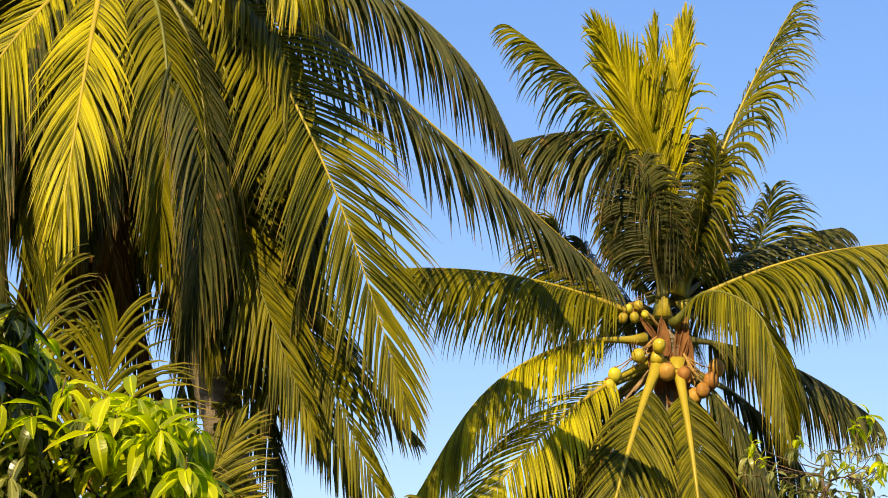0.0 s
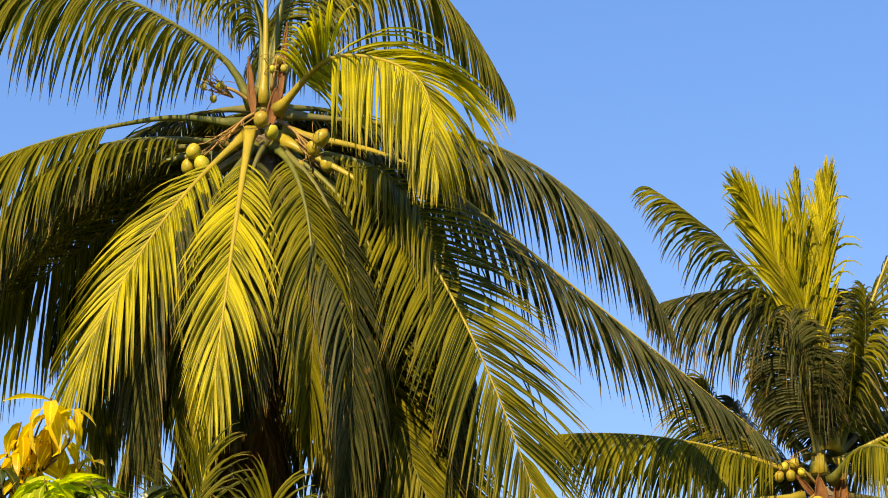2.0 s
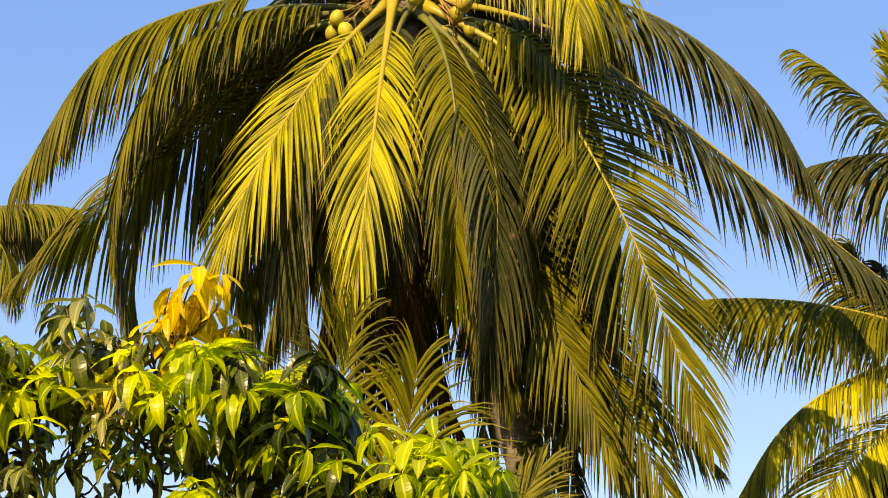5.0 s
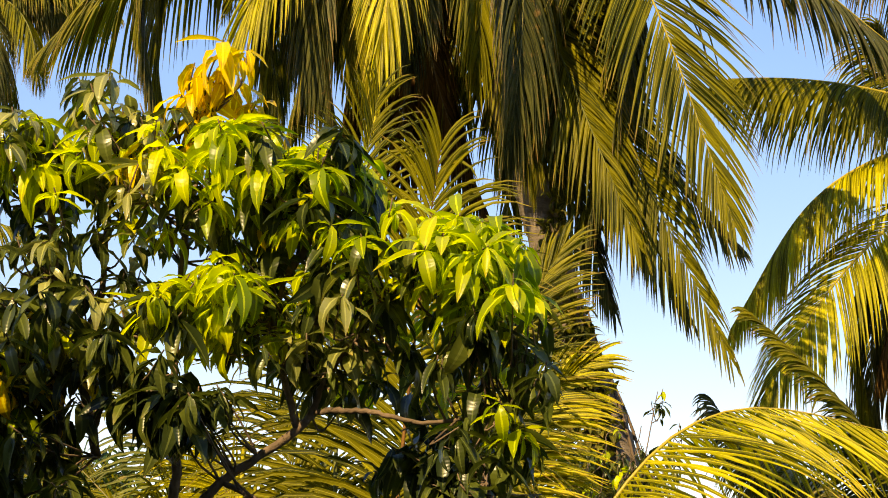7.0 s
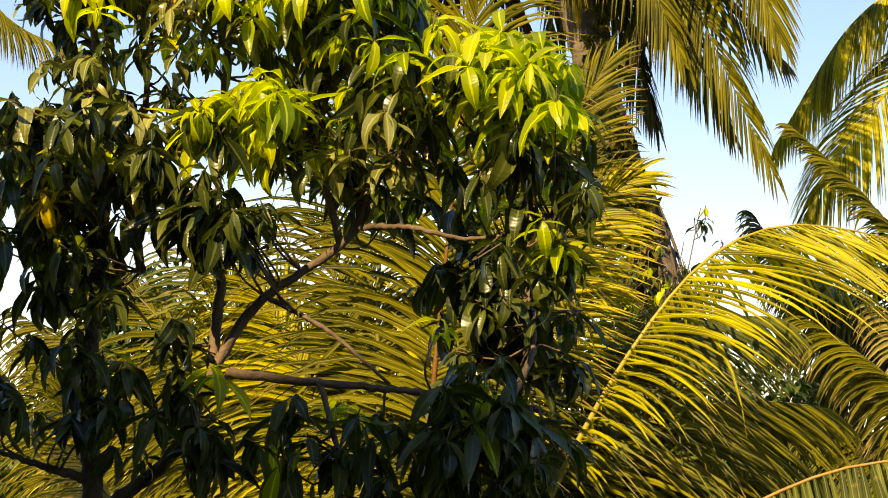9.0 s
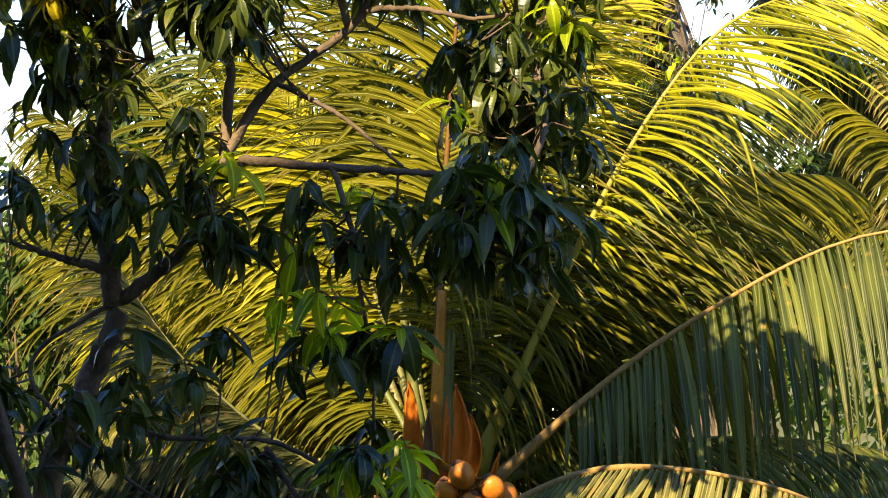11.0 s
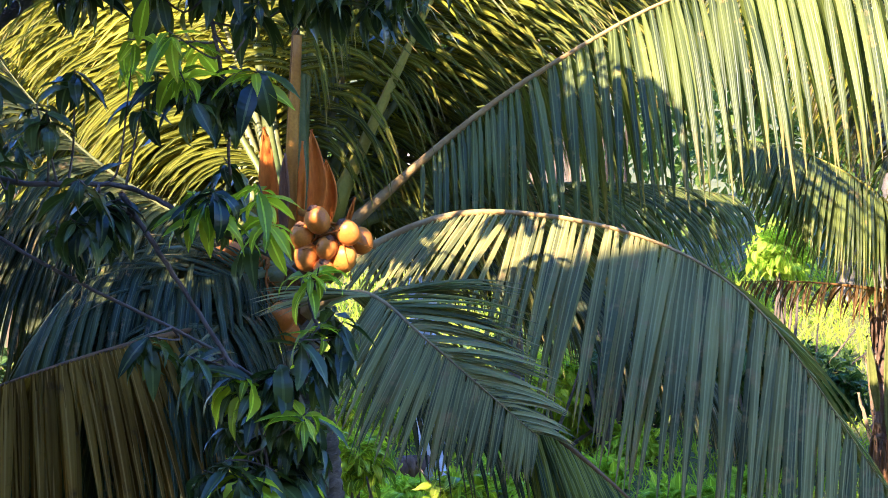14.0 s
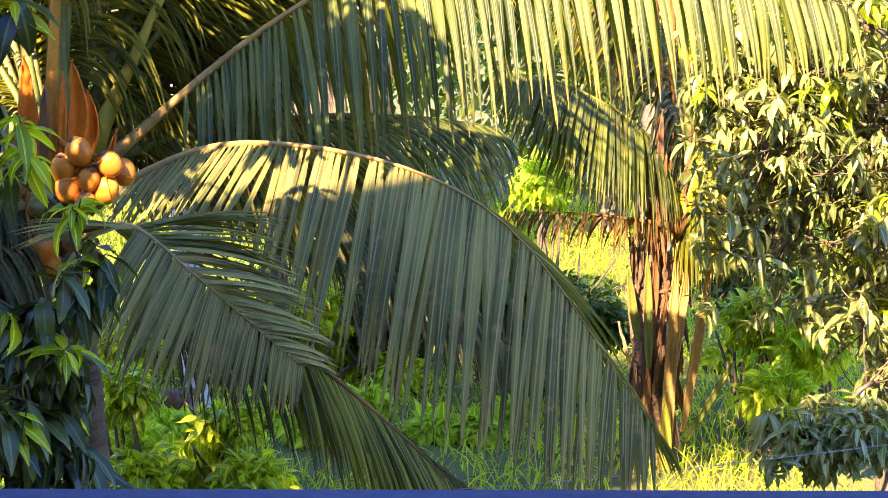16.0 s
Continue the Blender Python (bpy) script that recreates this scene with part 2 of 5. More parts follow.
def tube(path, radii, sides=8, flat=1.0):
    """Rings of vertices round a path; flat squeezes them along one side."""
    path, radii = np.asarray(path, float), np.asarray(radii, float)
    tan = unit(np.gradient(path, axis=0))
    ref = np.array([0.0, 1.0, 0.0]) if abs(tan[0][1]) < 0.8 else np.array([1.0, 0.0, 0.0])
    verts = []
    for p, t, r in zip(path, tan, radii):
        a = unit(np.cross(t, ref))
        ref = np.cross(a, t)
        for k in range(sides):
            w = 2 * math.pi * k / sides
            verts.append(p + r * (math.cos(w) * a + flat * math.sin(w) * ref))
    n = len(path)
    faces = [(i * sides + k, i * sides + (k + 1) % sides, (i + 1) * sides + (k + 1) % sides, (i + 1) * sides + k)
             for i in range(n - 1) for k in range(sides)]
    faces.append(tuple(range(sides))[::-1])
    faces.append(tuple((n - 1) * sides + k for k in range(sides)))
    return verts, faces


def merge(parts):
    verts, faces, off = [], [], 0
    for v, f in parts:
        verts.extend(v)
        faces.extend(tuple(i + off for i in q) for q in f)
        off += len(v)
    return verts, faces


RINGS = 6


def blades(base, dirs, wide, length, width, droop, fold=0.25, twist=None):
    """Many narrow leaflets as folded, drooping, tapering strips."""
    n = len(base)
    prof = np.array([0.45, 0.95, 1.0, 0.9, 0.68, 0.38, 0.04])
    p, d = base.copy(), unit(dirs)
    verts = np.empty((n, RINGS + 1, 3, 3))
    for k in range(RINGS + 1):
        w = unit(wide - (wide * d).sum(-1, keepdims=True) * d)
        nrm = np.cross(d, w)
        if twist is not None:
            a = (twist * k / RINGS)[:, None]
            w, nrm = w * np.cos(a) + nrm * np.sin(a), nrm * np.cos(a) - w * np.sin(a)
        h = (width * prof[k] / 2)[:, None]
        verts[:, k, 0], verts[:, k, 1], verts[:, k, 2] = p - w * h - nrm * h * fold, p, p + w * h - nrm * h * fold
        p = p + d * (length / RINGS)[:, None]
        d = d + np.array([0, 0, -1.0]) * (droop / RINGS)[:, None] * (0.5 + k / RINGS)
        d = unit(d)
    one = [(k * 3 + s, k * 3 + s + 1, k * 3 + s + 4, k * 3 + s + 3) for k in range(RINGS) for s in (0, 1)]
    uv = np.array([(s / 2, k / RINGS) for k in range(RINGS + 1) for s in range(3)])
    return verts.reshape(n, -1, 3), one, uv


def frond(tree, base, mid, tip, leaf=1.35, pairs=112, mat="green", stalk="", droop=2.2, roll=0.0, bare=0.14, splay=1.0, thick=0.034,
          single=False, ragged=0.06, seed=0, wide=0.042, lift=0.1, sag=None, face=0.0, mid2=None, curl=0.35, lean=0.0, tight=False, taper=0.0):
    """A feather frond: an arching stalk from base over mid to tip, with two rows of leaflets."""
    rng = np.random.default_rng(int(abs(base[0] * 731 + tip[0] * 977 + tip[2] * 541 + mid[2] * 313) * 10) + seed)
    b, m, e = (np.array(q, float) for q in (base, mid, tip))
    if mid2 is None:
        lm, me_ = np.linalg.norm(m - b), np.linalg.norm(e - m)
        u = lm / (lm + me_)
        c = (m - (1 - u)**2 * b - u**2 * e) / (2 * u * (1 - u))
        q = np.linspace(0, 1, 60)[:, None]
        line = (1 - q)**2 * b + 2 * q * (1 - q) * c + q**2 * e
    else:
        line = smooth_path([b, m, mid2, e], 60)
        for _ in range(6):
            line[1:-1] = line[1:-1] * 0.5 + (line[:-2] + line[2:]) * 0.25
    run = np.concatenate([[0.0], np.cumsum(np.linalg.norm(np.diff(line, axis=0), axis=1))])
    run /= run[-1]
    slope = unit(np.gradient(line, axis=0))
    def curve(s):
        return np.stack([np.interp(s, run, line[:, k]) for k in range(3)], -1)
    def tangent(s):
        return unit(np.stack([np.interp(s, run, slope[:, k]) for k in range(3)], -1))
    s = np.linspace(0, 1, 26)
    r = thick * (1.0 - 0.93 * s**0.75) + 0.03 * np.exp(-s * 7) + 0.04 * np.exp(-s * 40)
    v, f = tube(curve(s), r, 6, 0.75)
    ob = under(mesh_object("frond", v, f, RACHIS[stalk or mat]), tree)
    n = pairs
    s = np.clip(bare + (1 - bare) * (np.arange(2 * n) // 2 + 0.5 + rng.uniform(-0.3, 0.3, 2 * n)) / n, 0, 1)
    hand = np.where(np.arange(2 * n) % 2, 1.0, -1.0)
    keep = rng.random(2 * n) > ragged * (0.5 + s)
    s, hand = s[keep], hand[keep]
    t = tangent(s)
    flat = np.array([e[0] - b[0], e[1] - b[1], 0.0])
    side0 = unit(np.cross(flat, (0, 0, 1.0)))
    side = unit(side0 - (t @ side0)[:, None] * t)
    if face:  # the blade turned to show its upper side to the south
        show = unit(np.cross(t, (0, 1.0, 0)))
        show = show * np.where((show * side).sum(-1, keepdims=True) < 0, -1.0, 1.0)
        side = unit(side * (1 - face) + show * face)
    up = np.cross(side, t)
    a = radians(roll)
    side, up = side * math.cos(a) + up * math.sin(a), up * math.cos(a) - side * math.sin(a)
    ahead = np.radians(np.interp(s, [0, 0.5, 1], [24, 42, 76])) / splay + rng.normal(0, 0.035, len(s))
    if tight:  # a spear not yet opened
        ahead = np.radians(np.interp(s, [0, 1], [62, 80])) + rng.normal(0, 0.05, len(s))
    clump = np.sin(s * 41 + seed) * 0.035 + np.sin(s * 97) * 0.02
    ahead = ahead + clump
    d = hand[:, None] * side * np.cos(ahead)[:, None] + t * np.sin(ahead)[:, None] + up * (lift + rng.normal(0, 0.05, len(s)))[:, None]
    d = d - t * (lean * np.clip(1 - s * 1.35, -0.3, 1))[:, None]
    sag = 0.16 * droop if sag is None else sag
    d = unit(d) + np.array([0, 0, -1.0]) * (sag * rng.uniform(0.85, 1.15, len(s)))[:, None]
    prof = np.minimum(1, (s - bare) * 3.2 + 0.45) * (1 - 0.72 * np.clip((s - 0.6) / 0.4, 0, 1)**1.5)
    prof = prof * (1 - taper * np.clip(1 - s / 0.55, 0, 1))
    ln = leaf * prof * rng.uniform(0.9, 1.06, len(s))
    broken = rng.random(len(s)) < ragged
    ln = np.where(broken, ln * rng.uniform(0.4, 0.8, len(s)), ln)
    dr = droop * rng.uniform(0.8, 1.2, len(s)) + np.where(rng.random(len(s)) < ragged, 3.0, 0)
    verts, one, uv = blades(curve(s), d, t, ln, wide * (0.55 + 0.45 * prof) * rng.uniform(0.8, 1.15, len(s)), dr, 0.6, rng.normal(0, curl, len(s)))
    if single:
        for k in range(len(verts)):
            under(mesh_object("leaflet", verts[k], one, LEAF[mat, True], uv), ob)
    else:
        per = verts.shape[1]
        faces = (np.array(one)[None] + (np.arange(len(verts)) * per)[:, None, None]).reshape(-1, 4)
        tagged(under(mesh_object("foliage", verts.reshape(-1, 3), faces, LEAF[mat, False], np.tile(uv, (len(verts), 1))), ob), kind="stuff")
    return ob


def trunk(tree, points, r0, r1, mat, rings=60, flare=0.5, rough=0.03):
    """A palm trunk with ring scars, a flared foot and a slight unevenness."""
    rng = np.random.default_rng(len(points) + int(abs(points[0][0]) * 100))
    p = smooth_path(points, rings * 3)
    s = np.linspace(0, 1, len(p))
    r = (r0 + (r1 - r0) * s) * (1 + flare * np.exp(-s * 25)) * (1 + 0.05 * (np.arange(len(p)) % 3 == 0)) * (1 + rng.normal(0, rough * 0.4, len(p)))
    v, f = tube(p, r, 14)
    v = np.array(v) + rng.normal(0, r0 * rough, (len(v), 3))
    return under(mesh_object("trunk", v, f, mat), tree)


def nut_mesh(length=0.235, width=0.205):
    """A coconut in its husk: a rounded three-sided egg with a cap at the stalk."""
    verts, faces, rows, sides = [], [], 9, 14
    for i in range(rows + 1):
        w = math.pi * i / rows
        for k in range(sides):
            q = 2 * math.pi * k / sides
            rr = width / 2 * math.sin(w)**0.85 * (1 + 0.05 * math.cos(3 * q)) if 0 < i < rows else 0.004
            verts.append((rr * math.cos(q), rr * math.sin(q), length / 2 * math.cos(w) * (1.06 if w > 1.6 else 0.94)))
    for i in range(rows):
        for k in range(sides):
            faces.append((i * sides + k, (i + 1) * sides + k, (i + 1) * sides + (k + 1) % sides, i * sides + (k + 1) % sides))
    return verts, faces


def cap_mesh(width=0.19, length=0.24):
    v, f = tube([(0, 0, length * 0.40), (0, 0, length * 0.46), (0, 0, length * 0.54)], [width * 0.27, width * 0.24, width * 0.05], 8)
    return v, f


NUTS = {}


def bunch(tree, root, places, mat, size=1.0, strands=6, seed=0):
    """A bunch of coconuts: a stalk, its strands, and the nuts with their caps."""
    rng = np.random.default_rng(seed + 5)
    root = np.array(root, float)
    mid = np.mean(np.array(places, float), axis=0)
    parts = [tube(smooth_path([root, (root + mid) / 2 + (0, -0.05, 0.08), mid + (0, 0.03, 0.05)], 8), np.linspace(0.028, 0.012, 8), 6)]
    for q in places:
        parts.append(tube(smooth_path([(root + mid) / 2 + (0, -0.05, 0.08), (mid + np.array(q)) / 2 + (0, 0, 0.09), np.array(q) + (0, 0, 0.1 * size)], 6), np.linspace(0.010, 0.007, 6), 5))
    for _ in range(strands):
        a = mid + rng.normal(0, 0.06, 3)
        parts.append(tube(smooth_path([(root + mid) / 2, a + (0, 0, 0.08), a + rng.normal(0, 0.16, 3) + (0, 0, 0.05)], 6), np.linspace(0.008, 0.003, 6), 4))
    ob = under(mesh_object("fruit_stalk", *merge(parts), RACHIS["orange" if mat is NUT_ORANGE else "tan"]), tree)
    if mat.name not in NUTS:
        a = mesh_object("coconut", *nut_mesh(), mat)
        b = mesh_object("cap", *cap_mesh(), FIBRE)
        NUTS[mat.name] = (a.data, b.data)
        bpy.data.objects.remove(a)
        bpy.data.objects.remove(b)
    for q in places:
        nut = new("coconut", NUTS[mat.name][0])
        nut.parent = ob
        nut.matrix_basis = pose(*q, *rng.uniform(-28, 28, 2), rng.uniform(0, 360)) @ Matrix.Scale(size * rng.uniform(0.88, 1.1), 4)
        cap = new("cap", NUTS[mat.name][1])
        cap.parent = tree
        cap.matrix_parent_inverse = Matrix.Translation(tree.location).inverted()
        cap.matrix_basis = nut.matrix_basis
    return ob


def sheath(tree, base, tip, width, mat, bend=(0, 0, 0), name="leaf_sheath"):
    """A boat-shaped, pointed sheath, hollow on one side."""
    b, e = np.array(base, float), np.array(tip, float)
    m = (b + e) / 2 + np.array(bend)
    p = smooth_path([b, m, e], 14)
    tan = unit(np.gradient(p, axis=0))
    verts, faces = [], []
    side = unit(np.cross(tan, np.array([0.0, 1.0, 0.2])))
    for i, (q, t, sd) in enumerate(zip(p, tan, side)):
        s = i / 13
        w = width * math.sin(math.pi * (0.12 + 0.88 * s))**0.7
        back = np.cross(sd, t)
        for k in range(7):
            a = radians(-80 + 160 * k / 6)
            verts.append(q + sd * w * math.sin(a) + back * w * 0.8 * (math.cos(a) - 0.5) + noise.noise_vector(Vector(q * 6 + k)) * 0.008)
    for i in range(13):
        for k in range(6):
            faces.append((i * 7 + k, i * 7 + k + 1, i * 7 + k + 8, i * 7 + k + 7))
    ob = under(mesh_object(name, verts, faces, mat), tree)
    sol = ob.modifiers.new("thickness", "SOLIDIFY")
    sol.thickness = 0.012
    return ob


# a broad leaf, a hand long, with a fold along its midrib and a droop
def leaf_mesh(length=1.0, width=0.27, bend=0.8, fold=0.3, wave=0.0, rings=6):
    prof = [0.10, 0.62, 0.95, 1.0, 0.82, 0.48, 0.03] if rings == 6 else [0.1, 0.85, 0.85, 0.03]
    verts, uv, y, z, a = [], [], 0.0, 0.0, 0.0
    for k in range(rings + 1):
        h = width / 2 * prof[k]
        wv = wave * math.sin(k * 2.1)
        verts += [(-h, y, z + h * fold + wv * h), (0, y, z), (h, y, z + h * fold - wv * h)]
        uv += [(0, k / rings), (0.5, k / rings), (1, k / rings)]
        y += math.cos(a) * length / rings
        z -= math.sin(a) * length / rings
        a += bend / rings
    faces = [(k * 3 + s, k * 3 + s + 1, k * 3 + s + 4, k * 3 + s + 3) for k in range(rings) for s in (0, 1)]
    return np.array(verts), faces, np.array(uv)


LEAF_SHAPES = [leaf_mesh(1.0, 0.28, 0.9, 0.35, 0.2), leaf_mesh(1.0, 0.27, 1.5, 0.3, 0.3), leaf_mesh(1.0, 0.30, 2.1, 0.3, 0.4), leaf_mesh(1.0, 0.25, 0.5, 0.5, 0.15)]


def whorl(rng, at, out, count, size, hang):
    """The matrices of a rosette of leaves at a twig's end."""
    made = []
    out = unit(np.array(out, float))
    ref = unit(np.cross(out, (0.31, 0.2, 0.93)))
    oth = np.cross(out, ref)
    spin = rng.uniform(0, 6.28)
    for i in range(count):
        w = spin + i * 2.399 + rng.normal(0, 0.2)
        el = rng.uniform(-0.25, 0.75) * (1 - i / count * 0.5)
        d = unit((ref * math.cos(w) + oth * math.sin(w)) * math.cos(el) + out * math.sin(el) + np.array([0, 0, -1.0]) * hang * rng.uniform(0.3, 1.1))
        x = unit(np.cross(d, np.array([0, 0, 1.0]) + rng.normal(0, 0.25, 3)))
        z = np.cross(x, d)
        s = size * rng.uniform(0.45, 1.2)
        p = np.array(at) - out * rng.uniform(0, 0.10)
        made.append(np.array([[*(x[k] * s, d[k] * s, z[k] * s), p[k]] for k in range(3)]))
    return made


def leaves(tree, made, mat, singles=0):
    """Leaves by their matrices: the first ones as pieces of their own, the rest joined."""
    rng = np.random.default_rng(len(made))
    kinds = rng.integers(0, len(LEAF_SHAPES), len(made))
    datas = {}
    for m, k in zip(made[:singles], kinds[:singles]):
        if k not in datas:
            o = mesh_object("leaf", *LEAF_SHAPES[k][:2], LEAF[mat, True], LEAF_SHAPES[k][2])
            datas[k] = o.data
            bpy.data.objects.remove(o)
        o = new("leaf", datas[k])
        under(o, tree)
        o.matrix_basis = Matrix([*m.tolist(), (0, 0, 0, 1)])
    rest = list(zip(made[singles:], kinds[singles:]))
    if rest:
        v = np.concatenate([LEAF_SHAPES[k][0] @ m[:, :3].T + m[:, 3] for m, k in rest])
        per = len(LEAF_SHAPES[0][0])
        f = (np.array(LEAF_SHAPES[0][1])[None] + (np.arange(len(rest)) * per)[:, None, None]).reshape(-1, 4)
        tagged(under(mesh_object("foliage", v, f, LEAF[mat, False] if isinstance(mat, str) else mat, np.tile(LEAF_SHAPES[0][2], (len(rest), 1))), tree), kind="stuff")


def limb(tree, points, r0, r1, mat=None, name="branch"):
    rng = np.random.default_rng(int(abs(points[0][0] * 100 + points[-1][2] * 37)))
    n = 10 * len(points)
    p = smooth_path(points, n) + rng.normal(0, 0.0025 + r1 * 0.04, (n, 3))
    v, f = tube(p, np.linspace(r0, r1, n) * (1 + rng.normal(0, 0.05, n)), 8)
    under(mesh_object(name, v, f, mat or BARK_MANGO), tree)
    return p


def broadleaf(tree, limbs, clusters, seed, singles, size=0.2, twig=0.008, more=1.0, old="mango"):
    """Twigs and leaf rosettes: clusters are (centre, radii, rosettes, share of young, share of yellowed, leaves a rosette)."""
    rng = np.random.default_rng(seed)
    limbs = list(limbs)
    for centre, radii, count, *_ in clusters:
        for _ in range(count // 16):
            end = np.array(centre) + rng.uniform(-0.6, 0.6, 3) * np.array(radii)
            known = np.concatenate(limbs)
            near = known[np.argmin(((known - end - (0, 0, -0.4))**2).sum(-1))]
            limbs.append(limb(tree, [near, (near + end) / 2 + rng.normal(0, 0.08, 3), end], 0.022, 0.009))
    nodes = np.concatenate(limbs)
    made, twigs = {old: [], "lime": [], "gold": [], "sunny": []}, []
    for centre, radii, count, young, gold, each, *pale in clusters:
        for _ in range(round(count * more)):
            q = rng.normal(0, 0.55, 3).clip(-1, 1)
            at = np.array(centre) + q * np.array(radii)
            near = nodes[np.argmin(((nodes - at - (0, 0, -0.12))**2).sum(-1))]
            out = unit(at - near + np.array([0, 0, 0.25 + 0.2 * rng.random()]))
            mid = (near + at) / 2 + rng.normal(0, 0.05, 3) - (0, 0, 0.06)
            twigs.append(tube(smooth_path([near, mid, at], 7), np.linspace(twig, 0.004, 7), 5))
            # Young leaves crowd the top; their lime share there also paints sunlight.
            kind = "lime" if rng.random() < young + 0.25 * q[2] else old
            kind = "gold" if rng.random() < (gold if gold > 0.1 else gold * 0.35) else kind
            # Some rosettes take the paler leaf, which paints sun sheen on them.
            kind = "sunny" if pale and rng.random() < pale[0] else kind
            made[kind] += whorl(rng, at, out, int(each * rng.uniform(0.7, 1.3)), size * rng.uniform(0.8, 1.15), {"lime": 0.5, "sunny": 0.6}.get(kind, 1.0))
    v, f = merge(twigs)
    tagged(under(mesh_object("fine_branching", v, f, BARK_MANGO), tree), kind="stuff")
    total = sum(len(m) for m in made.values())
    for kind, mats in made.items():
        if mats:
            order = np.array([m[1, 3] for m in mats]).argsort()
            leaves(tree, [mats[k] for k in order], kind, int(singles * len(mats) / total))


def scatter_leaves(rng, centre, radii, count, size, shape=0, hollow=0.4):
    """Loose leaves filling a lumpy body."""
    made = []
    while len(made) < count:
        d = unit(rng.normal(0, 1, 3))
        r = hollow + (1 - hollow) * rng.random()
        p = np.array(centre) + d * r * np.array(radii) * (0.75 + 0.4 * noise.noise(Vector(d * 2.2 + np.array(centre))))
        if p[2] < 0.02:
            continue
        y = unit(d * 0.6 + rng.normal(0, 0.6, 3) + np.array([0, 0, -0.2]))
        x = unit(np.cross(y, rng.normal(0, 0.3, 3) + np.array([0, 0, 1.0])))
        z = np.cross(x, y)
        s = size * rng.uniform(0.6, 1.3)
        made.append(np.array([[x[k] * s * 1.5, y[k] * s, z[k] * s, p[k]] for k in range(3)]))
    return made


def bush(at, radii, count, size, mat, label, category="bush", stems=7, name="bush", group=""):
    """A bush: stems from the ground and a lumpy crown of leaves."""
    rng = np.random.default_rng(int(abs(at[0] * 91 + at[1] * 57)) + count)
    t = thing(name, (at[0], at[1], 0), label, category, group)
    centre = np.array(at, float)
    parts = []
    for _ in range(stems):
        e = centre + rng.normal(0, 0.45, 3) * np.array(radii)
        b = np.array([centre[0] + rng.normal(0, 0.12), centre[1] + rng.normal(0, 0.12), 0.0])
        parts.append(tube(smooth_path([b, (b + e) / 2 + rng.normal(0, 0.1, 3) * radii, e], 8), np.linspace(0.03, 0.008, 8), 5))
    under(mesh_object("stem", *merge(parts), BARK_MANGO), t)
    made = scatter_leaves(rng, centre, radii, count, size)
    leaves(t, made, mat)
    return t


# ---- ground ----
def ground_sheet():
    n = 80
    g = np.linspace(-1, 1, n)
    xs = np.sign(g) * np.abs(g)**5 * 2500
    verts = [(x, y + 20, 0.0 if max(abs(x), abs(y)) > 60 else 0.06 * noise.noise(Vector((x * 0.6, y * 0.6, 0)))) for y in xs for x in xs]
    faces = [(j * n + i, j * n + i + 1, (j + 1) * n + i + 1, (j + 1) * n + i) for j in range(n - 1) for i in range(n - 1)]
    ob = mesh_object("ground", verts, faces, GROUND)
    tagged(ob, "grassy green ground under the palms, reaching the horizon", "ground", kind="structure")


ground_sheet()


def grass_patch(x0, x1, y0, y1, count, height, seed):
    rng = np.random.default_rng(seed)
    base = np.stack([rng.uniform(x0, x1, count), rng.uniform(y0, y1, count), np.full(count, -0.03)], -1)
    keep = np.array([noise.noise(Vector((p[0] * 0.7, p[1] * 0.7, 3.0))) > -0.35 for p in base])
    base = base[keep]
    n = len(base)
    d = np.stack([rng.normal(0, 0.4, n), rng.normal(0, 0.4, n), np.ones(n)], -1)
    v, one, uv = blades(base, d, rng.normal(0, 1, (n, 3)), height * rng.uniform(0.5, 1.3, n), np.full(n, 0.016), rng.uniform(0.5, 2.5, n), 0.2)
    f = (np.array(one)[None] + (np.arange(n) * v.shape[1])[:, None, None]).reshape(-1, 4)
    tagged(mesh_object("grass", v.reshape(-1, 3), f, GRASS, np.tile(uv, (n, 1))), "tall bright green grass on the open ground", "grass", kind="stuff")


grass_patch(-7, 9, 16.0, 36, 34000, 0.32, 4)

# ---- tall coconut palm ----
palm_a = thing("coconut_palm", (0.2, 24.0, 0), "tall coconut palm with a full crown of yellow-green fronds", "palm tree")
trunk(palm_a, [(0.35, 24.2, -0.1), (0.20, 24.20, 6.01), (-0.52, 24.20, 8.66), (-1.26, 24.20, 11.38), (-1.99, 24.20, 14.52), (-2.01, 24.10, 14.99)], 0.24, 0.16, BARK)
# Leaf colour also carries light: yellow on sunlit fronds, deep green on shaded ones.
frond(palm_a, (-2.14, 24.00, 15.32), (-2.67, 23.90, 16.07), (-6.82, 23.20, 16.11), mid2=(-4.40, 23.50, 16.78), droop=2.6, sag=0.9, leaf=1.5, pairs=120, mat="green")
frond(palm_a, (-2.27, 24.00, 15.10), (-3.40, 23.80, 15.10), (-6.36, 23.00, 12.47), mid2=(-5.33, 23.20, 14.22), droop=2.6, sag=0.9, leaf=1.5, pairs=120, mat="green", bare=0.3)
frond(palm_a, (-2.30, 24.30, 15.04), (-4.35, 24.80, 13.81), (-6.87, 25.20, 12.02), droop=2.0, leaf=1.75, face=0.4, mat="green")
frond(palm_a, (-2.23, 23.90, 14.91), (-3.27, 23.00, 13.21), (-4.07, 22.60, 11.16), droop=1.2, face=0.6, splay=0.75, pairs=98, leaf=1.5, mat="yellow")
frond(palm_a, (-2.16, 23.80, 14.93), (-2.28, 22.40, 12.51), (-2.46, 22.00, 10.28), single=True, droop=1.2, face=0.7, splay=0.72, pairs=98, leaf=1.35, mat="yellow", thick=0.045)
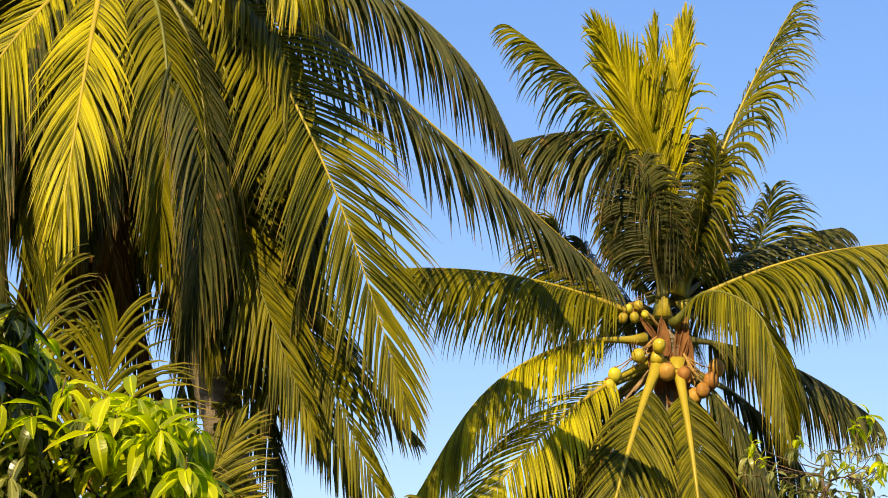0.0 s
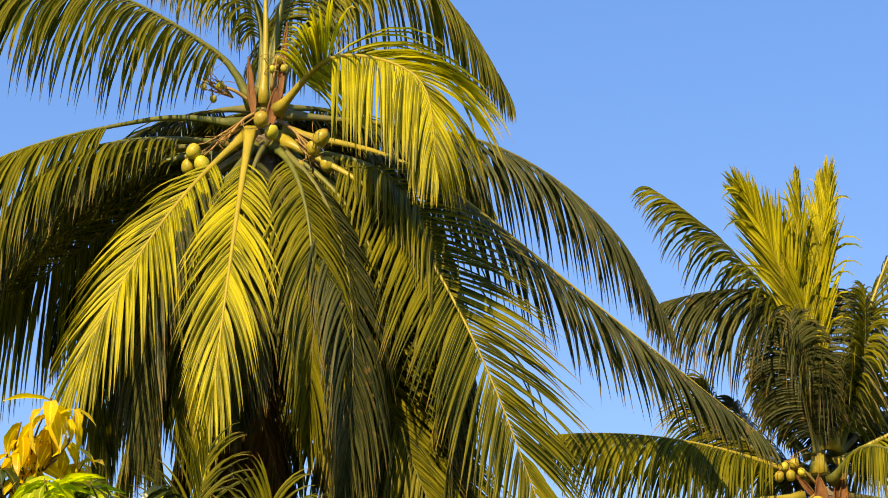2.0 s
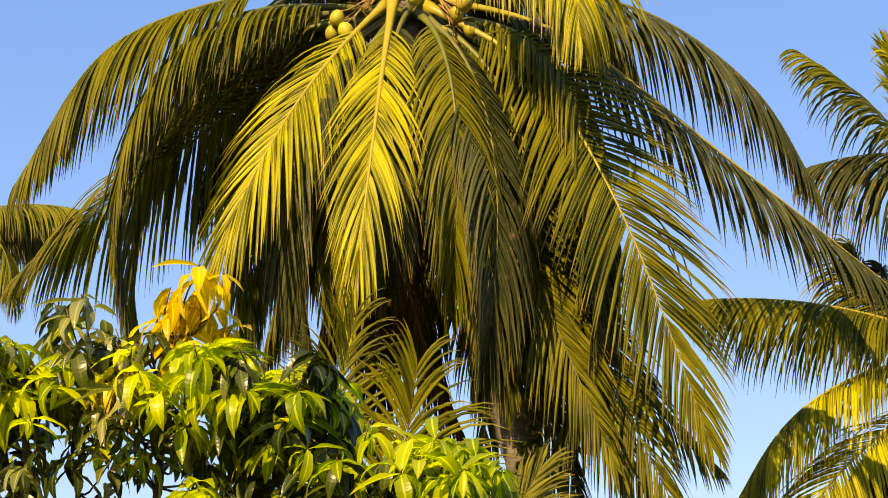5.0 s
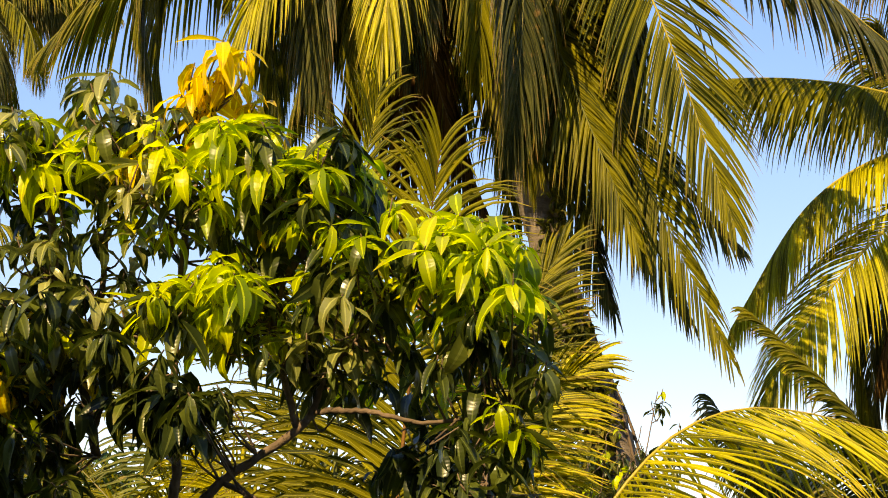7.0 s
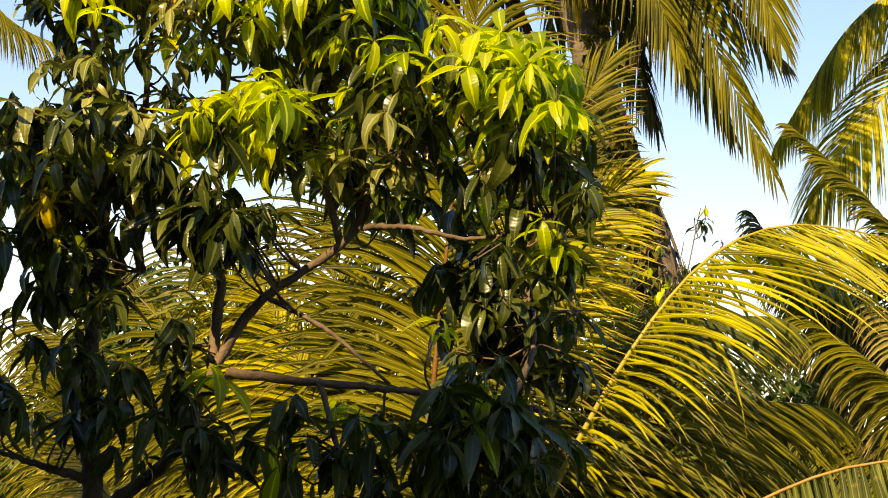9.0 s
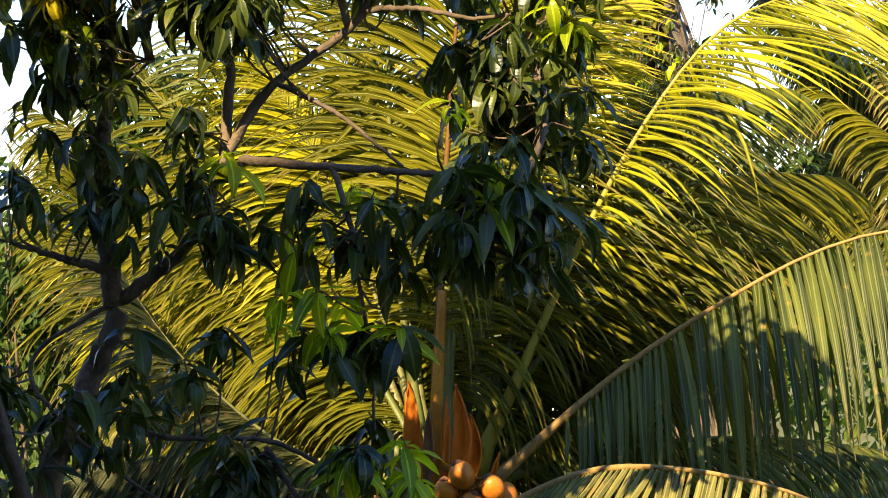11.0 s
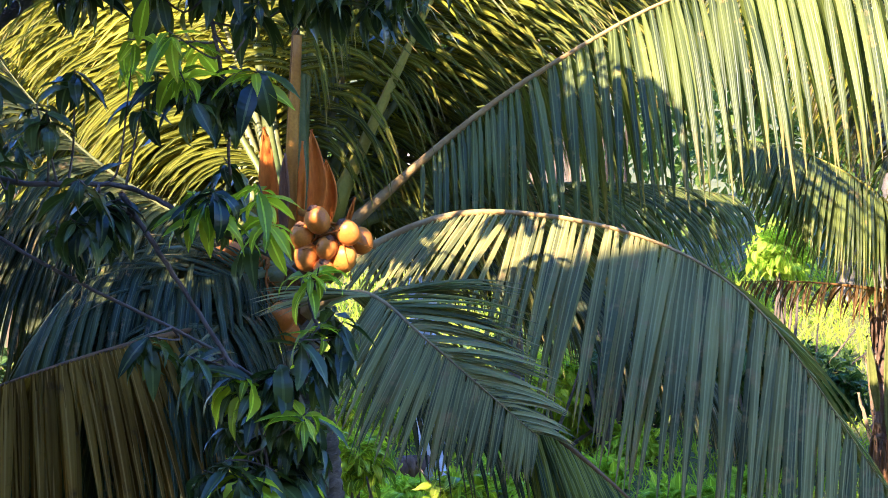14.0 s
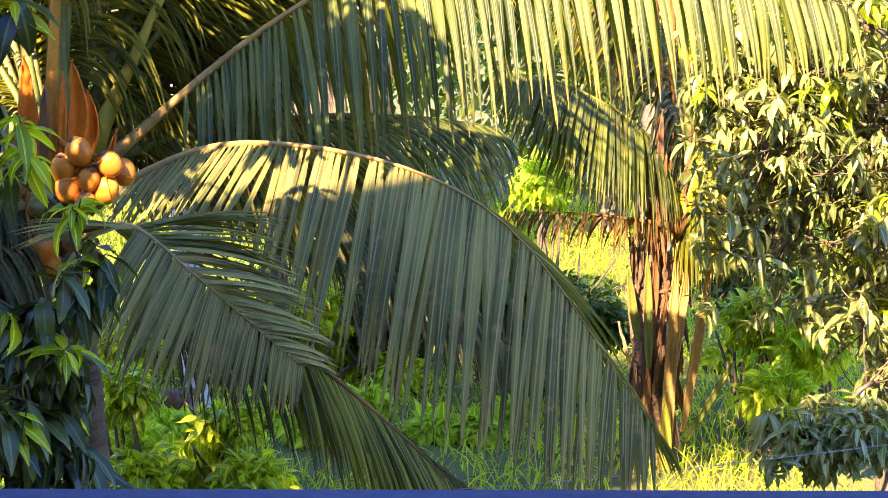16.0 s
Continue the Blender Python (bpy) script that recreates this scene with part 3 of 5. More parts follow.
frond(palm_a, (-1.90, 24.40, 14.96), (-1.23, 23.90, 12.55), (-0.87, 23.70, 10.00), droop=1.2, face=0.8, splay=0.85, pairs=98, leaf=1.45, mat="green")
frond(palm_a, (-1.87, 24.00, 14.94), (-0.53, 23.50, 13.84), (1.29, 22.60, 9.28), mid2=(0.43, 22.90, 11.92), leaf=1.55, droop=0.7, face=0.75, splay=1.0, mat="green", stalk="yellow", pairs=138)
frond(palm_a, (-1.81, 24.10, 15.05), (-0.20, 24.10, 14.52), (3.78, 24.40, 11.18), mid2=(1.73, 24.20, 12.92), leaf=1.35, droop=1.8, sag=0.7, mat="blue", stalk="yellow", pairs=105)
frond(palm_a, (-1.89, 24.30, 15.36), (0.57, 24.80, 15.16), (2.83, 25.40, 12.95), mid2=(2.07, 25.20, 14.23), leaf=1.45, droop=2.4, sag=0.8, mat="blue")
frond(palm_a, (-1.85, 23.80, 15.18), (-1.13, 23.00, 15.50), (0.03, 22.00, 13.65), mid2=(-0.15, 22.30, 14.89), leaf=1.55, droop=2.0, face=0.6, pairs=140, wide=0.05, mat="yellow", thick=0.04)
frond(palm_a, (-1.91, 24.60, 15.79), (-0.49, 25.30, 17.87), (0.98, 25.80, 16.20), leaf=1.52, droop=4, mat="green")
frond(palm_a, (-2.04, 24.00, 15.35), (-2.16, 24.20, 18.25), (-2.84, 24.60, 20.84), droop=1.5, mat="green", stalk="yellow", bare=0.3)
frond(palm_a, (-1.96, 24.30, 15.51), (-1.53, 24.60, 18.44), (-0.71, 25.00, 20.56), droop=1.8, mat="green", bare=0.3)
frond(palm_a, (-2.11, 24.30, 15.59), (-2.87, 25.00, 17.98), (-4.18, 25.40, 18.33), droop=4, mat="green", bare=0.2)
frond(palm_a, (-2.03, 24.30, 15.55), (-1.49, 25.00, 17.68), (-0.78, 25.60, 18.45), droop=4, mat="green", bare=0.2)
frond(palm_a, (-1.84, 24.30, 15.00), (-0.13, 23.90, 11.18), (1.28, 23.70, 8.02), droop=1.2, face=0.7, mat="green", leaf=1.35)
frond(palm_a, (-1.88, 24.30, 15.00), (-0.58, 23.60, 11.50), (0.30, 23.30, 9.20), droop=1.2, face=0.8, mat="green", leaf=1.35)
frond(palm_a, (-2.25, 24.40, 14.97), (-3.25, 24.60, 12.38), (-3.78, 24.70, 10.76), droop=2.6, mat="green")
frond(palm_a, (-1.98, 24.50, 14.93), (-2.06, 24.90, 11.61), (-1.48, 25.10, 10.00), droop=2.6, mat="dead", stalk="dead")
frond(palm_a, (-2.06, 24.60, 14.97), (-2.41, 25.00, 11.78), (-2.49, 25.20, 9.76), droop=2.6, mat="dead", stalk="dead")
frond(palm_a, (-1.93, 24.70, 15.01), (-1.25, 24.80, 11.49), (-0.61, 24.90, 9.68), droop=1.4, face=0.8, mat="green")
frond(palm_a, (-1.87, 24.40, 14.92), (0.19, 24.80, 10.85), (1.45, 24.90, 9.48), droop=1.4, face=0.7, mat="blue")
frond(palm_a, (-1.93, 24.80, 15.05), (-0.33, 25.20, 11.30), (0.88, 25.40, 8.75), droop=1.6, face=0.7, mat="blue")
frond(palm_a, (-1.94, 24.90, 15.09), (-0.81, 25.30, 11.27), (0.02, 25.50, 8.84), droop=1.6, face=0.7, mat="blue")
frond(palm_a, (-2.13, 24.70, 15.01), (-2.86, 24.80, 11.87), (-3.26, 24.90, 10.12), droop=2.6, mat="dead", stalk="dead")
def crown_fill(tree, heart, count, seed, reach, fall, mats, span_deg=(0, 360), back=0.0, **more):
    """Further fronds of a crown, arching out and down round its heart."""
    rng = np.random.default_rng(seed)
    h = np.array(heart)
    for k in range(count):
        az = radians(span_deg[0] + (span_deg[1] - span_deg[0]) * (k + rng.uniform(0.2, 0.8)) / count)
        r, f = reach * rng.uniform(0.8, 1.1), fall[0] + (fall[1] - fall[0]) * rng.random()
        d = np.array([math.cos(az), math.sin(az), 0.0])
        b = h + d * 0.2
        m = b + d * r * 0.5 + np.array([0, back, -f * 0.28 + 0.25])
        e = b + d * r * (0.92 - 0.08 * abs(f)) + np.array([0, back, -f])
        frond(tree, b, m, e, mat=mats[k % len(mats)], stalk="dead" if mats[k % len(mats)] == "dead" else "", droop=2.6, seed=k, **more)


# Fill fronds mix in deep green to paint the crown's shaded inside.
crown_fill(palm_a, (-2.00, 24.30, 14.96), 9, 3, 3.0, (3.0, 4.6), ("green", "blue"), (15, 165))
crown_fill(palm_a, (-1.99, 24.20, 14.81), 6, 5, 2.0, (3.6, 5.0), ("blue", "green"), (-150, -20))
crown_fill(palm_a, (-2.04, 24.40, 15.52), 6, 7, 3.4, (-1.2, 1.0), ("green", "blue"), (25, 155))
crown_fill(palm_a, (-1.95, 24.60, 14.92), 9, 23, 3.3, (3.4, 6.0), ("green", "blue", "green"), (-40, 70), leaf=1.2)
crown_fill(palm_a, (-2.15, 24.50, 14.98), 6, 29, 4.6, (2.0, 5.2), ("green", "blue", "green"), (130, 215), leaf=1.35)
bunch(palm_a, (-2.04, 24.00, 15.28), [(-2.83, 23.80, 14.69), (-2.73, 23.80, 14.53), (-2.90, 23.90, 14.54), (-2.02, 23.60, 15.00), (-1.91, 23.70, 14.88)], NUT_YELLOW, 0.84, 8)
bunch(palm_a, (-1.87, 24.00, 15.16), [(-1.31, 23.60, 14.75), (-1.58, 23.70, 14.41), (-1.42, 23.80, 14.70), (-1.26, 23.80, 14.49), (-1.50, 23.90, 14.34)], NUT_YELLOW, 0.84, 8, 1)
bunch(palm_a, (-1.93, 24.00, 15.53), [(-1.85, 23.90, 15.89), (-1.77, 23.90, 15.78), (-1.92, 23.90, 15.77)], NUT_YELLOW, 0.45, 16, 2)
bunch(palm_a, (-2.14, 24.00, 15.35), [(-2.74, 23.90, 15.56), (-2.62, 23.90, 15.40), (-2.54, 23.90, 15.57)], NUT_YELLOW, 0.45, 16, 3)
sheath(palm_a, (-2.13, 23.90, 15.13), (-2.21, 23.90, 15.94), 0.05, FIBRE)
sheath(palm_a, (-1.86, 23.90, 15.12), (-1.75, 24.00, 16.42), 0.045, FIBRE)
sheath(palm_a, (-1.95, 23.80, 14.92), (-1.85, 23.80, 15.51), 0.07, FIBRE)

vine = thing("climbing_vine", (0.4, 24.0, 0), "olive-green climbing vine wrapping a palm trunk", "vine")
rng_v = np.random.default_rng(6)
made = []
for centre, radii, count in (((-0.61, 23.90, 9.24), (0.22, 0.25, 0.9), 160), ((-0.45, 23.90, 8.11), (0.34, 0.32, 1.0), 380), ((-0.29, 23.90, 7.29), (0.45, 0.4, 1.1), 560), ((-0.23, 23.90, 5.99), (0.5, 0.45, 1.6), 600)):
    made += scatter_leaves(rng_v, centre, radii, count, 0.17, hollow=0.5)
leaves(vine, made, VINE)
parts = []
for k in range(9):
    w = k * 0.7
    parts.append(tube(smooth_path([(0.35 + 0.3 * math.cos(w), 24.2 + 0.3 * math.sin(w), 0.0), Vector((0.20, 24.20, 6.01)) + Vector((0.28 * math.cos(w + 1), 0.28 * math.sin(w + 1), 0)),
                                   Vector((-0.52, 24.20, 8.66)) + Vector((0.24 * math.cos(w + 2), 0.24 * math.sin(w + 2), 0))], 30), np.linspace(0.03, 0.012, 30), 6))
under(mesh_object("stem", *merge(parts), BARK_MANGO), vine)

# ---- coconut palm with ripe nuts ----
palm_b = thing("coconut_palm", (4.86, 28.0, 0), "coconut palm with upright young fronds and ripening nuts", "palm tree")
trunk(palm_b, [(4.75, 28.2, -0.1), (4.8, 28.2, 3), (4.86, 28.1, 6), (5.06, 28.00, 10.73), (5.03, 28.00, 11.34)], 0.22, 0.17, BARK)
frond(palm_b, (4.94, 28.10, 11.67), (4.42, 28.30, 14.35), (3.03, 28.40, 15.84), droop=2.5, mat="green")
frond(palm_b, (4.96, 28.00, 11.65), (4.76, 28.00, 14.09), (4.11, 27.60, 15.56), single=True, droop=0.3, face=0.6, tight=True, bare=0.3, leaf=1.15, mat="yellow", wide=0.055, pairs=135)
frond(palm_b, (5.00, 28.00, 11.65), (5.16, 28.10, 14.13), (5.43, 28.10, 15.91), droop=0.2, face=0.5, tight=True, bare=0.3, mat="yellow", leaf=1.0, wide=0.055, pairs=130)
frond(palm_b, (4.98, 28.00, 11.65), (4.95, 28.00, 14.10), (4.99, 28.00, 15.78), droop=0.2, face=0.5, tight=True, bare=0.3, mat="yellow", leaf=0.9, wide=0.05, pairs=120)
frond(palm_b, (5.16, 28.00, 11.96), (5.86, 28.10, 13.99), (6.98, 28.30, 16.20), droop=2.6, leaf=1.4, thick=0.05, mat="green", stalk="yellow")
frond(palm_b, (4.98, 28.10, 11.83), (4.74, 28.60, 14.29), (3.10, 28.80, 14.31), droop=3.6, leaf=2.0, mat="blue")
frond(palm_b, (5.02, 28.20, 11.85), (5.41, 28.80, 14.45), (5.78, 29.50, 14.17), droop=3.0, mat="blue")
frond(palm_b, (4.81, 28.00, 11.57), (3.10, 27.60, 12.04), (1.37, 27.20, 12.04), droop=3.0, sag=0.8, mat="green", stalk="yellow")
frond(palm_b, (4.71, 27.90, 11.31), (3.60, 27.50, 11.13), (1.47, 26.80, 8.80), mid2=(2.44, 27.00, 10.34), droop=3.5, mat="yellow")
frond(palm_b, (4.78, 27.90, 11.01), (3.05, 27.00, 9.70), (1.74, 26.40, 7.65), droop=1.6, face=0.6, mat="yellow")
frond(palm_b, (4.87, 27.80, 10.99), (4.31, 26.80, 9.75), (3.83, 26.40, 8.14), droop=1.6, face=0.6, thick=0.075, bare=0.2, mat="green", stalk="yellow")
frond(palm_b, (5.10, 27.80, 10.99), (5.11, 27.00, 9.72), (5.16, 26.60, 8.18), droop=1.6, face=0.6, thick=0.075, bare=0.2, mat="green", stalk="yellow")
frond(palm_b, (5.07, 27.80, 11.49), (5.46, 27.20, 11.81), (6.19, 26.20, 9.74), mid2=(6.02, 26.60, 11.26), droop=3.5, mat="green")
frond(palm_b, (5.19, 28.00, 11.77), (6.55, 27.80, 12.36), (8.36, 27.60, 12.62), droop=3.0, sag=0.8, mat="green", stalk="yellow")
frond(palm_b, (5.23, 28.20, 11.93), (6.60, 29.00, 12.92), (7.88, 29.60, 13.38), droop=3, mat="blue")
frond(palm_b, (5.22, 28.20, 11.39), (6.68, 28.60, 11.18), (8.02, 28.80, 10.42), droop=3.5, mat="blue")
frond(palm_b, (5.17, 28.00, 11.03), (5.82, 27.60, 10.21), (6.44, 27.40, 8.28), droop=2.6, mat="blue")
frond(palm_b, (4.88, 28.10, 10.97), (4.09, 28.00, 10.03), (3.40, 28.00, 8.40), droop=2.8, mat="dead", stalk="dead")
frond(palm_b, (5.13, 28.20, 11.00), (5.00, 28.10, 9.84), (4.72, 28.00, 7.98), droop=2.8, mat="blue")
frond(palm_b, (5.07, 28.30, 11.02), (5.70, 28.50, 10.22), (6.00, 28.50, 8.04), droop=2.8, mat="dead", stalk="dead")
crown_fill(palm_b, (5.05, 28.20, 11.00), 8, 11, 2.4, (2.4, 4.0), ("blue", "green", "dead"), (0, 180))
crown_fill(palm_b, (5.09, 28.30, 11.72), 5, 12, 2.6, (-2.6, -0.5), ("green", "blue"), (30, 150))
crown_fill(palm_b, (5.08, 28.20, 11.93), 4, 14, 0.8, (-2.2, -1.2), ("blue", "green"), (0, 360), leaf=0.8)
bunch(palm_b, (4.99, 28.00, 11.42), [(4.56, 27.60, 11.03), (4.84, 27.60, 11.17), (4.82, 27.70, 11.03), (4.24, 27.60, 10.77), (4.16, 27.60, 10.62)], NUT_YELLOW, 0.95, 6, 4)
bunch(palm_b, (5.10, 28.00, 11.26), [(4.93, 27.60, 10.82), (5.15, 27.60, 10.78), (5.39, 27.60, 10.58), (5.52, 27.70, 10.73), (5.29, 27.70, 10.52), (5.62, 27.80, 10.92)], NUT_BROWN, 1.0, 6, 5)
bunch(palm_b, (4.92, 28.00, 11.49), [(4.48, 27.80, 11.71), (4.61, 27.80, 11.75), (4.55, 27.80, 11.59), (4.69, 27.80, 11.63), (4.40, 27.80, 11.58)], NUT_YELLOW, 0.6, 14, 6)
for x, z in ((4.86, 10.55), (5.02, 10.40), (5.18, 10.60), (4.95, 10.85), (5.14, 10.95)):
    sheath(palm_b, (x, 27.82, z), (x + (x - 5.02) * 0.6, 27.78, z + 0.75), 0.10, FIBRE)
sheath(palm_b, (4.86, 27.90, 11.31), (4.62, 27.80, 11.59), 0.05, FIBRE)
sheath(palm_b, (5.14, 27.80, 10.99), (5.27, 27.80, 11.60), 0.06, FIBRE)

palm_far = thing("coconut_palm", (-12.7, 40.0, 0), "far coconut palm with hazy green fronds", "palm tree")
trunk(palm_far, [(-12.7, 40, -0.1), (-12.7, 40, 6), (-12.79, 40.00, 17.17)], 0.2, 0.14, BARK)
frond(palm_far, (-12.79, 40.00, 17.17), (-11.34, 40.00, 17.43), (-10.54, 40.00, 16.89), droop=3.5, mat="blue")
frond(palm_far, (-12.79, 40.00, 17.17), (-11.09, 39.00, 16.61), (-10.59, 38.60, 15.17), droop=3, mat="green")
frond(palm_far, (-12.79, 40.00, 17.17), (-11.61, 39.00, 16.07), (-11.08, 38.60, 14.31), droop=3, mat="green")
frond(palm_far, (-12.79, 40.00, 17.17), (-12.06, 40.00, 12.99), (-10.84, 40.00, 12.54), droop=3, mat="green")
crown_fill(palm_far, (-12.79, 40.00, 17.17), 9, 15, 3.2, (-1.5, 2.5), ("green", "blue"), (0, 360))

# ---- low palm with orange nuts ----
palm_c = thing("dwarf_coconut_palm", (-1.5, 15.3, 0), "low dwarf coconut palm with orange nuts and long drooping fronds", "palm tree")
trunk(palm_c, [(-1.5, 15.4, -0.1), (-1.52, 15.4, 1.5), (-1.66, 15.20, 2.78), (-1.65, 15.20, 3.30)], 0.17, 0.13, BARK)
frond(palm_c, (-1.65, 15.00, 3.16), (-1.50, 15.20, 5.99), (-1.21, 15.20, 8.50), droop=1.7, face=0.9, mat="green", stalk="brown", thick=0.038, bare=0.22, leaf=1.38, pairs=110, wide=0.040)
under(mesh_object("petiole", *tube(smooth_path([(-1.66, 14.96, 3.05), (-1.64, 14.95, 3.50), (-1.57, 15.03, 4.60)], 14), np.linspace(0.070, 0.030, 14), 8, 0.7), RACHIS["amber"]), palm_c, "broad amber leaf stalk")
frond(palm_c, (-1.68, 15.10, 3.19), (-1.99, 15.60, 5.64), (-1.73, 15.80, 9.03), droop=1.6, mat="green", bare=0.25, leaf=1.24, pairs=115, wide=0.032)
for k, (over, end) in enumerate((((-0.25, 15.9, 5.15), (1.30, 16.6, 5.35)), ((-0.45, 16.2, 5.75), (0.95, 16.9, 6.05)), ((-0.10, 16.0, 4.70), (1.60, 16.8, 4.60)))):
    frond(palm_c, (-1.50, 15.30, 3.20), over, end, mat=("green", "jade", "green")[k], stalk="green", droop=1.2, sag=0.6, leaf=1.45, bare=0.3, seed=k, pairs=110, wide=0.036)
frond(palm_c, (-1.57, 15.20, 3.22), (-1.06, 15.80, 6.52), (-0.25, 16.00, 4.93), droop=3.5, mat="green", bare=0.2, leaf=1.38, pairs=115, wide=0.032)
frond(palm_c, (-1.40, 15.20, 3.30), (-0.20, 15.40, 5.68), (2.30, 16.20, 6.45), mid2=(0.80, 15.70, 6.62), droop=0.7, sag=0.6, splay=1.2, mat="yellow", thick=0.034, bare=0.3, leaf=1.5, pairs=100, wide=0.032)
frond(palm_c, (-1.47, 15.20, 3.08), (0.05, 15.00, 4.31), (3.75, 14.40, 4.30), mid2=(1.70, 14.80, 4.98), single=True, droop=1.2, sag=1.5, lift=0.0, splay=2.2, mat="jade", stalk="tan", thick=0.026, bare=0.16, leaf=1.5, wide=0.058, pairs=96, curl=0.2)
frond(palm_c, (-1.40, 14.80, 2.99), (-0.32, 14.20, 3.46), (2.21, 12.90, 1.81), mid2=(1.16, 13.30, 3.17), single=True, droop=0.5, sag=0.75, splay=1.8, face=0.25, lift=-0.1, lean=0.4, mat="sage", stalk="tan", thick=0.028, taper=0.55, leaf=1.6, wide=0.064, pairs=118, bare=0.07, curl=0.22)
frond(palm_c, (-1.48, 14.60, 2.78), (-0.97, 13.00, 3.10), (0.046, 12.00, 2.43), mid2=(-0.55, 12.40, 2.88), droop=0.5, face=0.4, sag=0.4, splay=2.4, lift=0.0, lean=0.2, mat="sage", stalk="tan", leaf=0.9, bare=0.36, pairs=116, wide=0.050, curl=0.2)
frond(palm_c, (-0.41, 12.50, 2.75), (0.31, 12.30, 2.23), (0.96, 12.60, 1.54), droop=1.5, sag=0.8, mat="green", stalk="brown", leaf=0.95, bare=0.1, pairs=70, wide=0.040)
frond(palm_c, (-1.80, 14.80, 2.62), (-2.85, 12.75, 2.70), (-3.85, 11.90, 2.40), single=True, droop=0.6, sag=1.3, splay=1.6, mat="rust", stalk="brown", leaf=1.3, bare=0.18, pairs=84, wide=0.075, curl=0.25)
frond(palm_c, (-1.60, 15.00, 2.81), (-0.73, 14.70, 2.14), (1.36, 14.20, 0.94), mid2=(0.30, 14.50, 1.73), droop=2.2, mat="blue", leaf=0.85, pairs=90, wide=0.034)
frond(palm_c, (-1.75, 15.00, 3.09), (-2.78, 14.80, 3.63), (-3.85, 14.80, 4.90), droop=2.4, mat="blue", leaf=1.24, pairs=115, wide=0.032)
frond(palm_c, (-1.79, 15.00, 3.01), (-3.31, 14.70, 3.51), (-4.65, 14.60, 3.08), droop=2.0, sag=1.1, mat="blue", leaf=1.38, pairs=115, wide=0.032)
frond(palm_c, (-1.66, 14.90, 2.98), (-2.08, 14.20, 2.89), (-2.64, 13.80, 2.03), droop=1.4, face=0.7, mat="blue", leaf=1.24, pairs=115, wide=0.032)
frond(palm_c, (-1.73, 15.20, 3.14), (-3.11, 16.00, 4.65), (-4.81, 16.60, 5.77), droop=2.2, mat="green", pairs=115, wide=0.032)
frond(palm_c, (-1.69, 15.20, 3.26), (-2.52, 15.80, 4.53), (-3.33, 16.20, 5.42), droop=2.2, mat="green", pairs=115, wide=0.032)
frond(palm_c, (-1.62, 15.30, 3.25), (-1.28, 16.00, 4.84), (-0.61, 16.40, 3.71), droop=3.5, mat="green", pairs=115, wide=0.032)
frond(palm_c, (-1.60, 15.30, 3.29), (-1.14, 15.80, 6.23), (-0.37, 16.20, 7.92), droop=0.9, face=0.6, mat="green", stalk="green", bare=0.4, leaf=1.1, pairs=120, wide=0.042)
frond(palm_c, (-1.58, 15.20, 3.29), (-1.04, 15.60, 6.05), (-0.15, 15.80, 7.01), droop=1.0, face=0.8, mat="yellow", stalk="green", bare=0.35, leaf=1.1, pairs=120, wide=0.042)
frond(palm_c, (-1.76, 15.00, 2.85), (-2.80, 14.40, 2.24), (-3.55, 14.20, 1.63), droop=3, mat="blue", stalk="blue", pairs=115, wide=0.032)
frond(palm_c, (-1.55, 15.40, 3.11), (-0.47, 16.50, 4.47), (0.61, 17.20, 3.99), droop=3.5, mat="green", pairs=115, wide=0.032)
crown_fill(palm_c, (-1.64, 15.30, 3.17), 9, 13, 3.4, (-2.4, 0.4), ("jade", "sage", "green"), (10, 170), pairs=120, wide=0.031)
crown_fill(palm_c, (-1.66, 15.50, 3.18), 7, 17, 2.7, (-3.7, -1.4), ("jade", "sage", "green", "jade"), (0, 180), pairs=120, wide=0.031)
for k, end in enumerate(((-4.38, 16.40, 6.57), (-3.76, 16.60, 6.86), (-3.10, 16.00, 6.49), (-2.56, 16.30, 6.74), (-2.91, 16.40, 6.01), (-4.16, 16.50, 5.62), (-4.97, 16.80, 6.03), (-2.27, 16.80, 6.39), (-0.50, 16.60, 6.29))):
    foot = Vector((-1.66, 15.30, 3.17)) + Vector((0.02 * k - 0.1, 0.02 * k, 0))
    over = foot.lerp(Vector(end), 0.55) + Vector((0, 0.2, 0.35))
    frond(palm_c, foot, over, end, mat=("green", "jade", "yellow")[k % 3], stalk="blue", droop=2.0, face=0.5, leaf=1.25, bare=0.25, seed=k, pairs=115, wide=0.031)
frond(palm_c, (-1.75, 15.00, 2.97), (-3.65, 14.60, 3.27), (-4.78, 14.40, 2.29), droop=2.0, sag=1.1, mat="blue")
frond(palm_c, (-1.70, 14.90, 2.96), (-2.81, 14.30, 3.11), (-3.47, 14.00, 2.13), droop=2.4, mat="blue")
frond(palm_c, (-1.69, 14.80, 2.95), (-2.40, 14.10, 2.94), (-2.90, 13.80, 1.99), droop=2.2, mat="blue")
frond(palm_c, (-1.78, 14.90, 2.86), (-2.50, 13.40, 2.62), (-3.36, 12.90, 2.15), droop=2.6, mat="blue", stalk="blue", pairs=150)
frond(palm_c, (-1.77, 14.90, 2.82), (-2.36, 13.20, 2.47), (-2.98, 12.70, 1.85), droop=2.2, face=0.5, mat="blue", stalk="blue", pairs=150)
frond(palm_c, (-1.81, 14.90, 2.82), (-2.77, 13.50, 2.53), (-3.80, 13.00, 2.20), droop=3, mat="dead", stalk="dead", pairs=150)
for k, (over, end) in enumerate((((0.09, 15.60, 2.95), (1.60, 15.90, 1.70)),)):
    frond(palm_c, (-1.52, 15.20, 3.02), over, end, mat=("blue", "green")[k % 2], stalk="green", droop=2.6, leaf=1.3, bare=0.2, seed=k, pairs=120, wide=0.036)
